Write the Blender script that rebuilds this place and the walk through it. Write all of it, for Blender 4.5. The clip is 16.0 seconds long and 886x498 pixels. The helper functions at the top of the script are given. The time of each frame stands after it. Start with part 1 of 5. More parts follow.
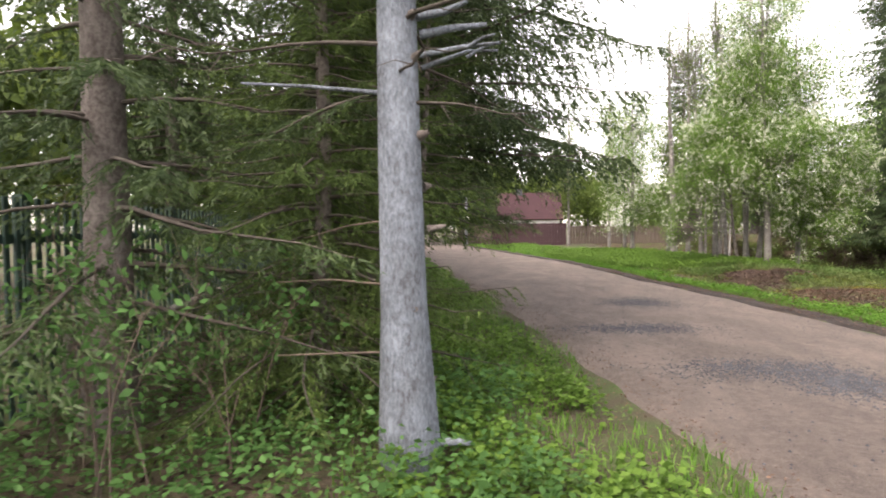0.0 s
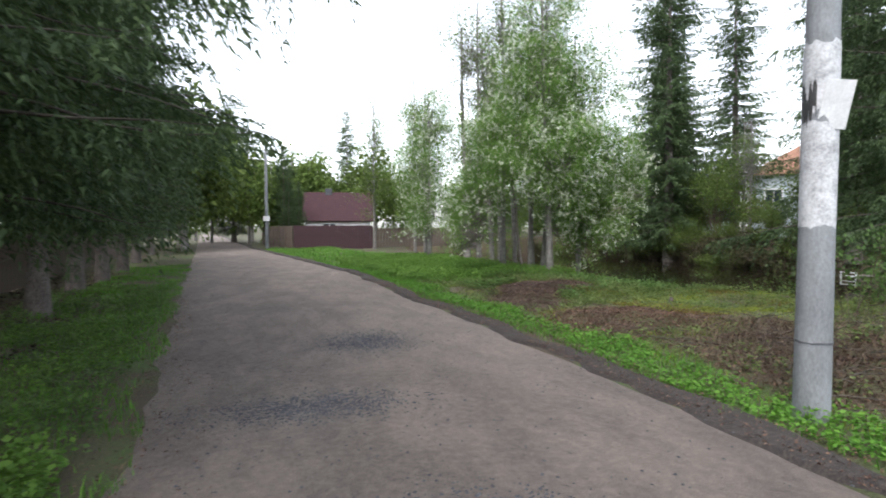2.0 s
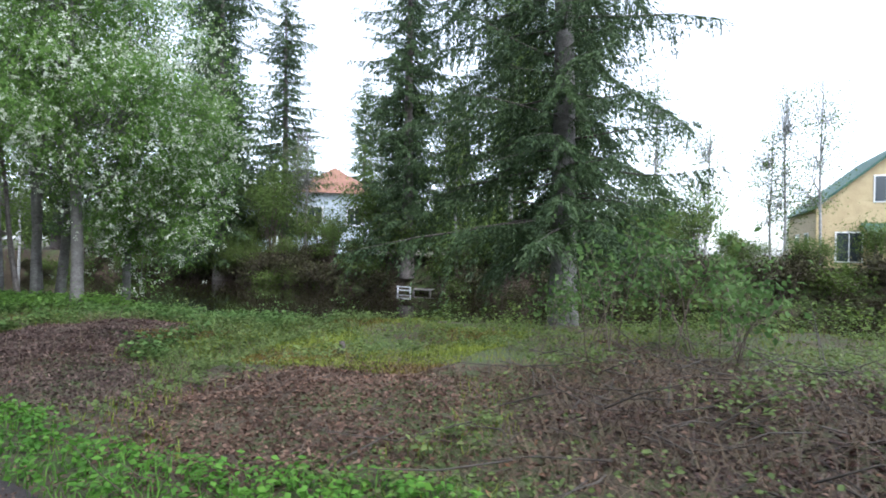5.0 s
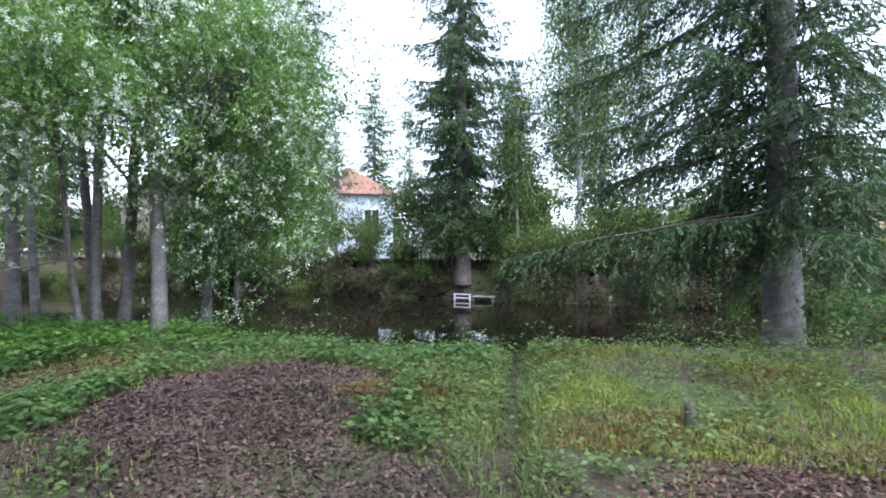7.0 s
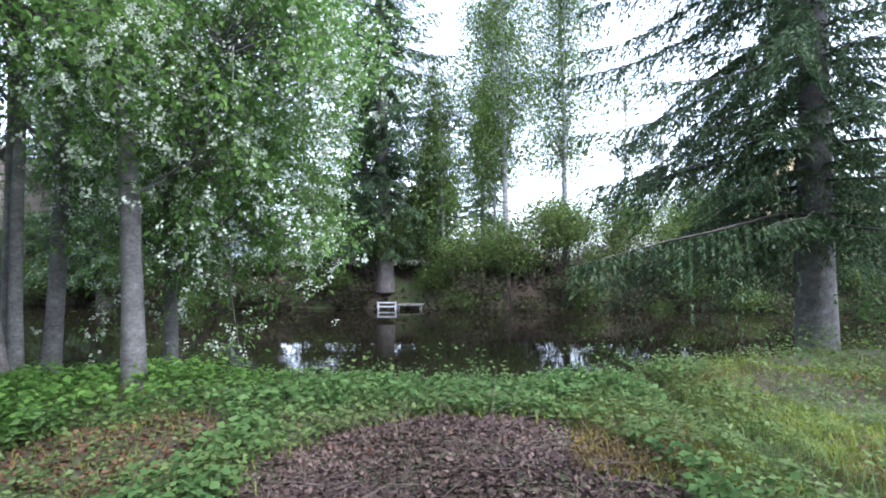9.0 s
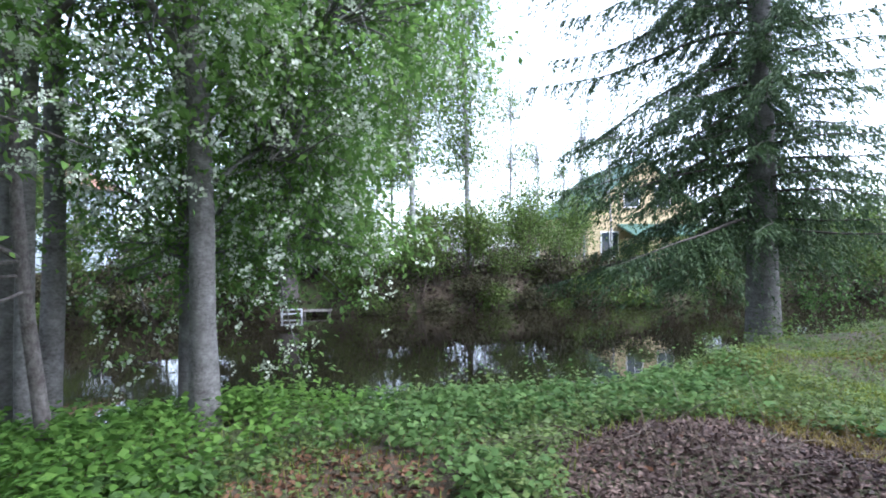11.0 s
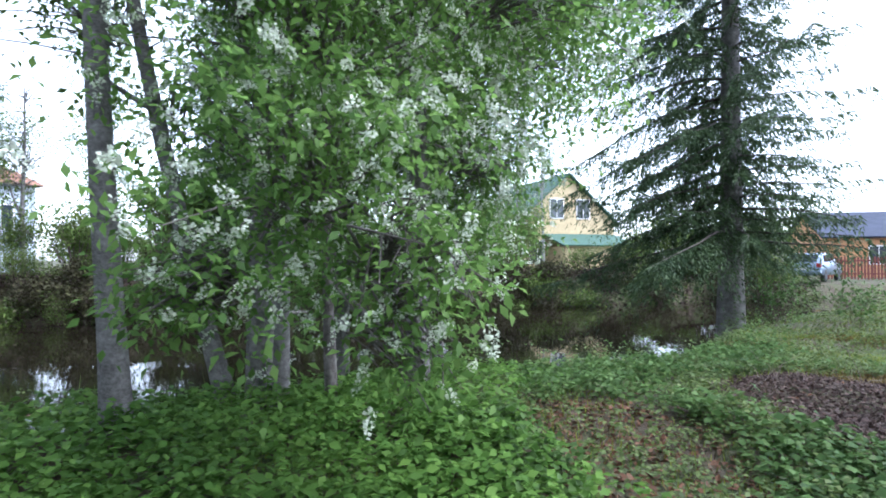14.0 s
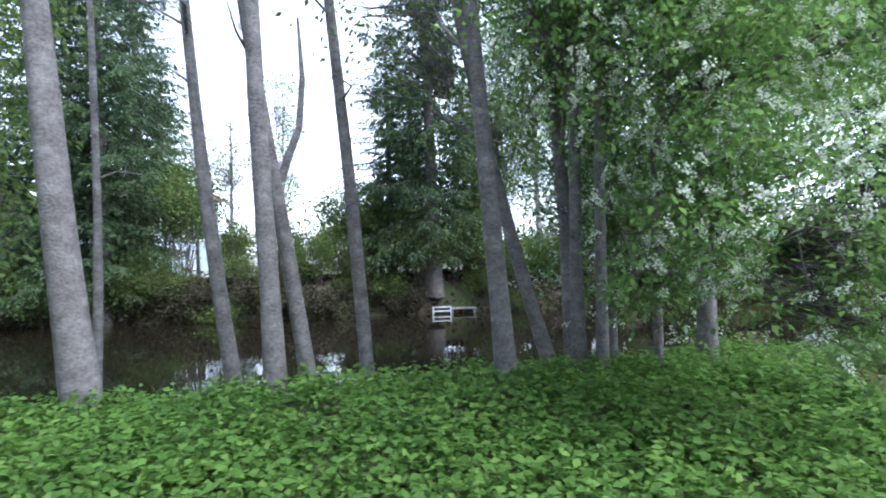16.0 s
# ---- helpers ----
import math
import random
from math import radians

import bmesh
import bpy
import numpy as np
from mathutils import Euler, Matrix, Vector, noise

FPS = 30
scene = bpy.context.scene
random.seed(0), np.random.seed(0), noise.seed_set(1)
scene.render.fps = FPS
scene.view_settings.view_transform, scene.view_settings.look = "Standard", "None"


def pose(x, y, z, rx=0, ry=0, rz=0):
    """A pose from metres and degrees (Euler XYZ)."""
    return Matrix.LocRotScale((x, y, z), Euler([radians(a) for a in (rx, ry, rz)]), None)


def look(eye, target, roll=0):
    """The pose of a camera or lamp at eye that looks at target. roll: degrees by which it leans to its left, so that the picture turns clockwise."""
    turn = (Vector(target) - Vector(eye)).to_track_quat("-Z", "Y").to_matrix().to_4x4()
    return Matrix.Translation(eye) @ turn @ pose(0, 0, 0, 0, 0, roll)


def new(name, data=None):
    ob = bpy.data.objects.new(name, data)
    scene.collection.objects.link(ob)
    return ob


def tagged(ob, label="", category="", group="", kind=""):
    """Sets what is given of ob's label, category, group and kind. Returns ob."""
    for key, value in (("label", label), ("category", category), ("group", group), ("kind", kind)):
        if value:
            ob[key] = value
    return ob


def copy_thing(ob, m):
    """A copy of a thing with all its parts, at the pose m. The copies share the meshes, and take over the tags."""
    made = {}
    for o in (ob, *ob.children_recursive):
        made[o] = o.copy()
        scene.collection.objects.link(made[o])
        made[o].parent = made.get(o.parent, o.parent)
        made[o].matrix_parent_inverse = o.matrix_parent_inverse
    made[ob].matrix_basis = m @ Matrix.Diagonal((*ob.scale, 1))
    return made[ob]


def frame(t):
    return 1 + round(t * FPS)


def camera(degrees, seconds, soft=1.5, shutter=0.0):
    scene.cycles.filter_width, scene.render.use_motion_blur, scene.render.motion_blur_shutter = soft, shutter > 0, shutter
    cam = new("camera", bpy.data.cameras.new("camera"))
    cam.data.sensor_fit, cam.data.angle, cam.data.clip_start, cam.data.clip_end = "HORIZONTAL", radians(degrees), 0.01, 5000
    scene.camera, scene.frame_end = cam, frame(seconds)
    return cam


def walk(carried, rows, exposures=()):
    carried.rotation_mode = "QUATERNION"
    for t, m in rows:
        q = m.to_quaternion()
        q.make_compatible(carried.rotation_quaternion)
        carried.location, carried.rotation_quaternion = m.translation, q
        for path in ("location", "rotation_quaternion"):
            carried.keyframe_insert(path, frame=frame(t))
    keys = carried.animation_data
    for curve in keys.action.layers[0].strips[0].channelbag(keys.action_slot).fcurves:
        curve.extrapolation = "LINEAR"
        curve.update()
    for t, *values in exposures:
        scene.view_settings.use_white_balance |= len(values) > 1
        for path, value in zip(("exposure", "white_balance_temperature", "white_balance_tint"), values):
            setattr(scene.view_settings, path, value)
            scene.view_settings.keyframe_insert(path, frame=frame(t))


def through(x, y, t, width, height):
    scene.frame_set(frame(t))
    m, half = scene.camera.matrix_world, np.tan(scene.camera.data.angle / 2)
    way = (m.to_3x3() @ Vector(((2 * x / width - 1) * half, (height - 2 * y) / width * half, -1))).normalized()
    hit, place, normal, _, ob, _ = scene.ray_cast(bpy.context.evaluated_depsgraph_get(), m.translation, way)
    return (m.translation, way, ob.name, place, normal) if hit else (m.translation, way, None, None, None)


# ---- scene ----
cam = camera(77.0, 16.0, soft=1.8, shutter=0.12)
PATH = [
    (0, (1.188, 1.278, 1.436), (1.086, 3.274, 1.36), -0.4),
    (0.5, (1.723, 1.875, 1.459), (1.797, 3.873, 1.386), -0.3),
    (1, (2.19, 2.55, 1.478), (2.282, 4.547, 1.402), -0.2),
    (1.5, (2.787, 3.377, 1.609), (3.001, 5.364, 1.531), -0.4),
    (2, (3.388, 4.047, 1.593), (3.88, 5.984, 1.514), -0.2),
    (2.5, (3.849, 4.692, 1.57), (4.901, 6.391, 1.496), 0.6),
    (3, (4.194, 5.392, 1.513), (5.661, 6.75, 1.471), 1.8),
    (3.2, (4.328, 5.687, 1.471), (5.909, 6.911, 1.437), 1.9),
    (5.3, (5.232, 9.698, 1.331), (6.987, 10.657, 1.33), 0.9),
    (5.5, (5.342, 10.138, 1.316), (7.096, 11.098, 1.316), 0.5),
    (6, (5.562, 11.112, 1.25), (7.316, 12.073, 1.255), 1.4),
    (6.5, (5.614, 12.05, 1.338), (7.378, 12.992, 1.338), 0.5),
    (7, (5.711, 12.895, 1.361), (7.494, 13.801, 1.365), -0.0),
    (7.5, (5.861, 13.705, 1.376), (7.681, 14.535, 1.385), -0.5),
    (8, (5.926, 14.457, 1.353), (7.781, 15.206, 1.367), -0.4),
    (8.5, (6.106, 15.194, 1.36), (8.01, 15.806, 1.376), -0.8),
    (9, (6.16, 15.863, 1.401), (8.117, 16.272, 1.416), -0.6),
    (9.2, (6.169, 16.142, 1.411), (8.145, 16.45, 1.426), -0.8),
    (11.3, (6.356, 18.694, 1.44), (8.347, 18.498, 1.453), -1.0),
    (11.5, (6.35, 18.861, 1.443), (8.339, 18.651, 1.454), -1.1),
    (12, (6.243, 19.252, 1.481), (8.223, 18.977, 1.492), -1.3),
    (12.5, (6.115, 19.798, 1.454), (8.079, 19.42, 1.467), -0.3),
    (13, (6.064, 20.149, 1.535), (8.007, 19.676, 1.536), -1.9),
    (13.5, (5.929, 20.542, 1.383), (7.861, 20.027, 1.398), -0.1),
    (14, (5.673, 21.036, 1.367), (7.603, 20.513, 1.404), -0.2),
    (14.5, (5.491, 21.537, 1.38), (7.421, 21.015, 1.41), -0.4),
    (15, (5.331, 22.14, 1.365), (7.262, 21.621, 1.405), -0.6),
    (15.5, (5.148, 22.7, 1.343), (7.107, 22.3, 1.384), -0.8),
    (16, (4.936, 23.223, 1.379), (6.93, 23.069, 1.418), -1.7),
]
EXPOSURES = [(0, 2.22, 7500, 18), (0.6, 2.15, 6900, 13), (1, 2.05, 6700, 10), (1.5, 2.0, 6500, 9), (2, 1.7, 6400, 9), (2.6, 1.25, 6200, 8), (3.2, 1.15, 6100, 8), (5.3, 1.97, 5700, 10), (7, 2.18, 5500, 12), (9, 2.38, 5430, 13), (11.5, 2.36, 5430, 12), (14, 2.26, 5430, 12), (16, 2.28, 5430, 13)]
walk(cam, [(t, look(eye, target, roll)) for t, eye, target, roll in PATH], EXPOSURES)

# ---- light ----
world = bpy.data.worlds.new("sky")
scene.world = world
world.use_nodes = True
wn = world.node_tree
sky = wn.nodes.new("ShaderNodeTexSky")
sky.sky_type, sky.sun_disc = "NISHITA", False
SUN_EL, SUN_AZ = radians(52), radians(215)
sky.sun_elevation, sky.sun_rotation = SUN_EL, SUN_AZ
sky.air_density, sky.dust_density, sky.ozone_density = 1.0, 1.5, 1.0
# an even veil of thin cloud takes most of the blue out of the sky
grey = wn.nodes.new("ShaderNodeHueSaturation")
grey.inputs["Saturation"].default_value = 0.3
wn.links.new(sky.outputs[0], grey.inputs["Color"])
wn.links.new(grey.outputs[0], wn.nodes["Background"].inputs[0])
wn.nodes["Background"].inputs[1].default_value = 0.15
sun = new("sun", bpy.data.lights.new("sun", "SUN"))
sun.data.energy, sun.data.angle, sun.data.color = 0.9, radians(35), (1.0, 0.96, 0.9)
sun.matrix_world = look((math.sin(SUN_AZ) * 30, math.cos(SUN_AZ) * 30, 30 * math.tan(SUN_EL)), (0, 0, 0))

WATER = -0.55
STUMP = (10.06, 13.11)


# ---- materials ----
def nodes_of(name):
    m = bpy.data.materials.new(name)
    m.use_nodes = True
    nt = m.node_tree
    return m, nt, nt.nodes["Principled BSDF"]


def ramp(nt, fac, stops):
    r = nt.nodes.new("ShaderNodeValToRGB")
    e = r.color_ramp.elements
    while len(e) < len(stops):
        e.new(0.5)
    for el, (p, c) in zip(e, stops):
        el.position, el.color = p, (*c, 1)
    nt.links.new(fac, r.inputs[0])
    return r.outputs[0]


def noise_tex(nt, scale, detail=6, rough=0.6, stretch=(1, 1, 1), kind="Object"):
    co = nt.nodes.new("ShaderNodeTexCoord")
    mp = nt.nodes.new("ShaderNodeMapping")
    mp.inputs["Scale"].default_value = stretch
    nt.links.new(co.outputs[kind], mp.inputs[0])
    n = nt.nodes.new("ShaderNodeTexNoise")
    n.inputs["Scale"].default_value, n.inputs["Detail"].default_value, n.inputs["Roughness"].default_value = scale, detail, rough
    nt.links.new(mp.outputs[0], n.inputs["Vector"])
    return n.outputs["Fac"]


def mix(nt, fac, a, b, mode="MIX"):
    m = nt.nodes.new("ShaderNodeMix")
    m.data_type, m.blend_type = "RGBA", mode
    for sock, v in ((m.inputs[0], fac), (m.inputs[6], a), (m.inputs[7], b)):
        if isinstance(v, (int, float)):
            sock.default_value = v
        elif isinstance(v, tuple):
            sock.default_value = (*v, 1)
        else:
            nt.links.new(v, sock)
    return m.outputs[2]


def bump(nt, b, height, strength, dist=0.02):
    n = nt.nodes.new("ShaderNodeBump")
    n.inputs["Strength"].default_value, n.inputs["Distance"].default_value = strength, dist
    nt.links.new(height, n.inputs["Height"])
    nt.links.new(n.outputs[0], b.inputs["Normal"])


def surface(name, dark, mid, light, scale=4.0, rough=0.85, bumps=0.4, stretch=(1, 1, 1), fine=40.0, metal=0.0, grain=0.35):
    """Stone, wood, plaster, earth: colour over two scales of noise, with relief."""
    m, nt, b = nodes_of(name)
    big, small = noise_tex(nt, scale, 6, 0.6, stretch), noise_tex(nt, fine, 5, 0.7, stretch)
    c = ramp(nt, big, [(0.3, dark), (0.52, mid), (0.72, light)])
    c = mix(nt, grain, c, ramp(nt, small, [(0.38, dark), (0.62, light)]))
    nt.links.new(c, b.inputs["Base Color"])
    b.inputs["Roughness"].default_value, b.inputs["Metallic"].default_value = rough, metal
    bump(nt, b, small, bumps)
    return m


def foliage(name, dark, mid, light, through=0.35, gloss=0.25):
    """Leaves and blades: each island its own tint, light passing through."""
    m, nt, b = nodes_of(name)
    geo = nt.nodes.new("ShaderNodeNewGeometry")
    c = ramp(nt, geo.outputs["Random Per Island"], [(0.0, dark), (0.5, mid), (1.0, light)])
    patch = noise_tex(nt, 0.7, 3, 0.5)
    c = mix(nt, 0.3, c, ramp(nt, patch, [(0.35, dark), (0.65, light)]))
    nt.links.new(c, b.inputs["Base Color"])
    b.inputs["Roughness"].default_value = 0.55
    b.inputs["Specular IOR Level"].default_value = gloss
    tr = nt.nodes.new("ShaderNodeBsdfTranslucent")
    nt.links.new(c, tr.inputs[0])
    ms = nt.nodes.new("ShaderNodeMixShader")
    ms.inputs[0].default_value = through
    nt.links.new(b.outputs[0], ms.inputs[1])
    nt.links.new(tr.outputs[0], ms.inputs[2])
    nt.links.new(ms.outputs[0], nt.nodes["Material Output"].inputs[0])
    return m


M_SPRUCE = foliage("spruce_needles", (0.026, 0.048, 0.022), (0.05, 0.085, 0.034), (0.09, 0.135, 0.05), 0.3)
M_SPRUCE_YOUNG = foliage("young_spruce_needles", (0.028, 0.052, 0.014), (0.055, 0.094, 0.023), (0.105, 0.16, 0.038), 0.3)
M_CHERRY = foliage("bird_cherry_leaves", (0.085, 0.165, 0.04), (0.15, 0.265, 0.066), (0.24, 0.37, 0.10), 0.58, 0.25)
M_BLOSSOM = foliage("white_blossom", (0.5, 0.55, 0.42), (0.64, 0.68, 0.55), (0.76, 0.78, 0.68), 0.3, 0.05)
M_BIRCH = foliage("birch_leaves", (0.06, 0.10, 0.025), (0.11, 0.17, 0.04), (0.17, 0.24, 0.06), 0.45)
M_BUSH = foliage("bush_leaves", (0.05, 0.08, 0.018), (0.09, 0.14, 0.03), (0.15, 0.20, 0.045), 0.4)
M_NETTLE = foliage("ground_elder_leaves", (0.058, 0.125, 0.025), (0.108, 0.212, 0.041), (0.185, 0.31, 0.066), 0.45, 0.12)
M_UNDER = foliage("undergrowth_leaves", (0.035, 0.085, 0.024), (0.06, 0.145, 0.042), (0.105, 0.225, 0.07), 0.4, 0.12)
# brown dead leaves, kept dark to stand in for shade under the overhang
M_BRUSH = foliage("brown_bank_brush", (0.026, 0.022, 0.013), (0.05, 0.046, 0.024), (0.085, 0.085, 0.038), 0.2, 0.12)
M_LEAFY = foliage("broad_herb_leaves", (0.045, 0.09, 0.026), (0.085, 0.155, 0.046), (0.155, 0.24, 0.075), 0.42, 0.15)
M_RUST = foliage("rusty_moss", (0.09, 0.06, 0.014), (0.15, 0.105, 0.022), (0.21, 0.16, 0.035), 0.3)
M_HEAP = foliage("heaped_bark_and_leaves", (0.022, 0.013, 0.013), (0.048, 0.029, 0.027), (0.19, 0.13, 0.105), 0.05, 0.15)
M_HERB = foliage("meadow_herb_leaves", (0.06, 0.095, 0.028), (0.112, 0.162, 0.048), (0.185, 0.24, 0.075), 0.38)
M_GRASS = foliage("verge_grass", (0.05, 0.14, 0.018), (0.095, 0.235, 0.03), (0.165, 0.33, 0.05), 0.4)
M_DRY = foliage("dry_grass", (0.05, 0.034, 0.02), (0.085, 0.06, 0.036), (0.16, 0.12, 0.075), 0.2)
M_MOSS = foliage("moss_blades", (0.10, 0.135, 0.016), (0.17, 0.215, 0.027), (0.25, 0.29, 0.045), 0.3)
M_CHIPS = foliage("brown_leaf_litter", (0.03, 0.016, 0.012), (0.075, 0.04, 0.029), (0.24, 0.155, 0.11), 0.05, 0.15)
M_LEAF = foliage("red_brown_leaves", (0.05, 0.022, 0.014), (0.12, 0.055, 0.03), (0.23, 0.125, 0.075), 0.05, 0.15)
M_CHIPS_DARK = foliage("dark_litter", (0.018, 0.010, 0.010), (0.04, 0.023, 0.021), (0.12, 0.08, 0.068), 0.05, 0.15)
M_TWIG = surface("dead_twigs", (0.05, 0.035, 0.03), (0.10, 0.075, 0.06), (0.18, 0.14, 0.11), 3, 0.9, 0.2)
M_SPRUCE_TWIG = surface("spruce_twigs", (0.025, 0.02, 0.017), (0.055, 0.045, 0.038), (0.11, 0.095, 0.08), 3, 0.9, 0.2)
M_BARK_SPRUCE = surface("spruce_bark", (0.05, 0.04, 0.036), (0.12, 0.10, 0.092), (0.24, 0.215, 0.205), 5, 0.95, 1.0, (1, 1, 0.8), 30, grain=0.5)
M_BARK_GREY = surface("pale_lichened_bark", (0.035, 0.034, 0.036), (0.13, 0.152, 0.185), (0.29, 0.335, 0.40), 5, 0.95, 1.0, (1, 1, 0.45), 48, grain=0.4)
M_BARK_ALDER = surface("grey_alder_bark", (0.06, 0.052, 0.048), (0.16, 0.148, 0.14), (0.31, 0.30, 0.29), 5, 0.92, 0.9, (1, 1, 1.5), 30, grain=0.34)
M_BARK_BIRCH = surface("birch_bark", (0.05, 0.048, 0.045), (0.26, 0.255, 0.25), (0.46, 0.455, 0.44), 5, 0.85, 0.4, (0.6, 0.6, 3), 30)
M_POLE = surface("weathered_concrete_pole", (0.115, 0.12, 0.13), (0.185, 0.195, 0.21), (0.27, 0.285, 0.31), 3, 0.9, 0.35, (1, 1, 0.5), 50)
M_WHITEWASH = surface("old_poster_remains", (0.16, 0.16, 0.17), (0.48, 0.49, 0.52), (0.66, 0.67, 0.70), 6, 0.9, 0.4, (1, 1, 1), 40)
M_PAPER = surface("grey_paper", (0.42, 0.43, 0.45), (0.55, 0.56, 0.58), (0.66, 0.67, 0.69), 6, 0.85, 0.3)
M_TAR = surface("black_tape", (0.015, 0.015, 0.016), (0.025, 0.025, 0.026), (0.05, 0.05, 0.05), 6, 0.6, 0.3)
M_PLANK = surface("grey_planks", (0.12, 0.11, 0.10), (0.22, 0.20, 0.18), (0.34, 0.32, 0.29), 4, 0.9, 0.5, (1, 6, 1), 30)
M_WHITE = surface("white_paint", (0.6, 0.6, 0.6), (0.74, 0.74, 0.74), (0.82, 0.82, 0.82), 4, 0.6, 0.15)
M_YELLOW = surface("yellow_siding", (0.36, 0.275, 0.15), (0.44, 0.345, 0.19), (0.51, 0.41, 0.24), 2, 0.7, 0.2)
M_ORANGE = surface("orange_log_wall", (0.36, 0.17, 0.07), (0.46, 0.23, 0.10), (0.55, 0.30, 0.14), 2, 0.7, 0.2)
M_BLUEWHITE = surface("pale_blue_siding", (0.32, 0.38, 0.43), (0.43, 0.49, 0.54), (0.54, 0.59, 0.62), 2, 0.7, 0.2)
M_GREENROOF = surface("green_metal_roof", (0.03, 0.075, 0.055), (0.045, 0.10, 0.075), (0.065, 0.135, 0.10), 2, 0.7, 0.15)
M_ORANGEROOF = surface("orange_tile_roof", (0.16, 0.075, 0.05), (0.24, 0.115, 0.075), (0.33, 0.18, 0.12), 3, 0.7, 0.4)
M_PURPLEROOF = surface("maroon_metal_roof", (0.026, 0.008, 0.012), (0.036, 0.012, 0.016), (0.05, 0.018, 0.023), 2, 0.9, 0.15)
M_PURPLEFENCE = surface("maroon_sheet_fence", (0.026, 0.011, 0.015), (0.037, 0.016, 0.021), (0.05, 0.024, 0.03), 1.5, 0.9, 0.15)
M_BLUEROOF = surface("slate_blue_roof", (0.02, 0.025, 0.045), (0.032, 0.04, 0.068), (0.05, 0.06, 0.095), 2, 0.85, 0.15)
M_REDFENCE = surface("red_brown_fence", (0.10, 0.028, 0.022), (0.15, 0.04, 0.032), (0.21, 0.065, 0.05), 3, 0.8, 0.2)
M_GREENFENCE = surface("dark_green_steel", (0.006, 0.022, 0.018), (0.01, 0.035, 0.028), (0.018, 0.05, 0.04), 3, 0.5, 0.1)
M_BROWNSHED = surface("weathered_shed_boards", (0.10, 0.08, 0.065), (0.17, 0.14, 0.115), (0.25, 0.21, 0.18), 2, 0.9, 0.3)
M_OLDFENCE = surface("old_board_fence", (0.07, 0.05, 0.04), (0.12, 0.09, 0.075), (0.18, 0.14, 0.12), 2, 0.9, 0.3)
M_CARPAINT = surface("silver_blue_car_paint", (0.22, 0.28, 0.36), (0.26, 0.32, 0.40), (0.30, 0.36, 0.44), 2, 0.3, 0.02, metal=0.5)
M_TYRE = surface("tyre_rubber", (0.012, 0.012, 0.012), (0.02, 0.02, 0.02), (0.035, 0.035, 0.035), 5, 0.85, 0.3)
M_LAMP = surface("red_lamp_plastic", (0.30, 0.02, 0.02), (0.36, 0.03, 0.03), (0.42, 0.04, 0.04), 5, 0.3, 0.05)
M_STONE = surface("grey_gravel", (0.022, 0.024, 0.03), (0.05, 0.053, 0.063), (0.13, 0.135, 0.15), 9, 0.9, 0.4)

M_GLASS, _nt, _b = nodes_of("dark_window_glass")
_b.inputs["Base Color"].default_value, _b.inputs["Roughness"].default_value = (0.03, 0.04, 0.05, 1), 0.05

M_WATER, _nt, _b = nodes_of("dark_pond_water")
_b.inputs["Base Color"].default_value = (0.012, 0.010, 0.006, 1)
_b.inputs["Roughness"].default_value, _b.inputs["IOR"].default_value = 0.02, 1.33
_b.inputs["Specular IOR Level"].default_value = 0.6
bump(_nt, _b, noise_tex(_nt, 1.6, 3, 0.5), 0.035, 0.1)


def ground_material():
    """Soil with moss and thin turf, brown litter patches between."""
    m, nt, b = nodes_of("soil_and_turf")
    big, mid, fine = noise_tex(nt, 0.5, 5, 0.6), noise_tex(nt, 3.5, 6, 0.65), noise_tex(nt, 45, 5, 0.7)
    soil = ramp(nt, fine, [(0.3, (0.035, 0.026, 0.017)), (0.55, (0.075, 0.055, 0.036)), (0.75, (0.15, 0.115, 0.08))])
    turf = ramp(nt, fine, [(0.3, (0.03, 0.055, 0.012)), (0.55, (0.06, 0.105, 0.022)), (0.75, (0.11, 0.16, 0.04))])
    sel = ramp(nt, mix(nt, 0.5, big, mid), [(0.46, (0, 0, 0)), (0.62, (1, 1, 1))])
    nt.links.new(mix(nt, sel, soil, turf), b.inputs["Base Color"])
    b.inputs["Roughness"].default_value = 0.95
    bump(nt, b, fine, 0.8, 0.03)
    return m


def road_material():
    m, nt, b = nodes_of("packed_dirt_road")
    big, mid = noise_tex(nt, 0.4, 5, 0.6, (1, 0.3, 1)), noise_tex(nt, 1.7, 8, 0.7, (1, 0.45, 1))
    clod, fine = noise_tex(nt, 14, 8, 0.75), noise_tex(nt, 90, 5, 0.8)
    c = ramp(nt, big, [(0.40, (0.094, 0.074, 0.068)), (0.5, (0.168, 0.134, 0.118)), (0.60, (0.268, 0.217, 0.186))])
    c = mix(nt, 0.55, c, ramp(nt, mid, [(0.42, (0.067, 0.053, 0.050)), (0.5, (0.161, 0.130, 0.116)), (0.58, (0.295, 0.239, 0.204))]))
    c = mix(nt, 0.4, c, ramp(nt, clod, [(0.36, (0.060, 0.047, 0.042)), (0.5, (0.168, 0.134, 0.118)), (0.64, (0.322, 0.267, 0.230))]))
    c = mix(nt, 0.3, c, ramp(nt, fine, [(0.36, (0.040, 0.033, 0.031)), (0.5, (0.174, 0.143, 0.125)), (0.66, (0.429, 0.372, 0.330))]))
    nt.links.new(c, b.inputs["Base Color"])
    b.inputs["Roughness"].default_value = 0.92
    bump(nt, b, mix(nt, 0.5, clod, fine), 1.0, 0.05)
    return m


M_GROUND, M_ROAD = ground_material(), road_material()
M_EDGE = surface("dark_road_edge_soil", (0.012, 0.009, 0.009), (0.028, 0.021, 0.02), (0.07, 0.056, 0.05), 12, 0.95, 1.0, grain=0.6)


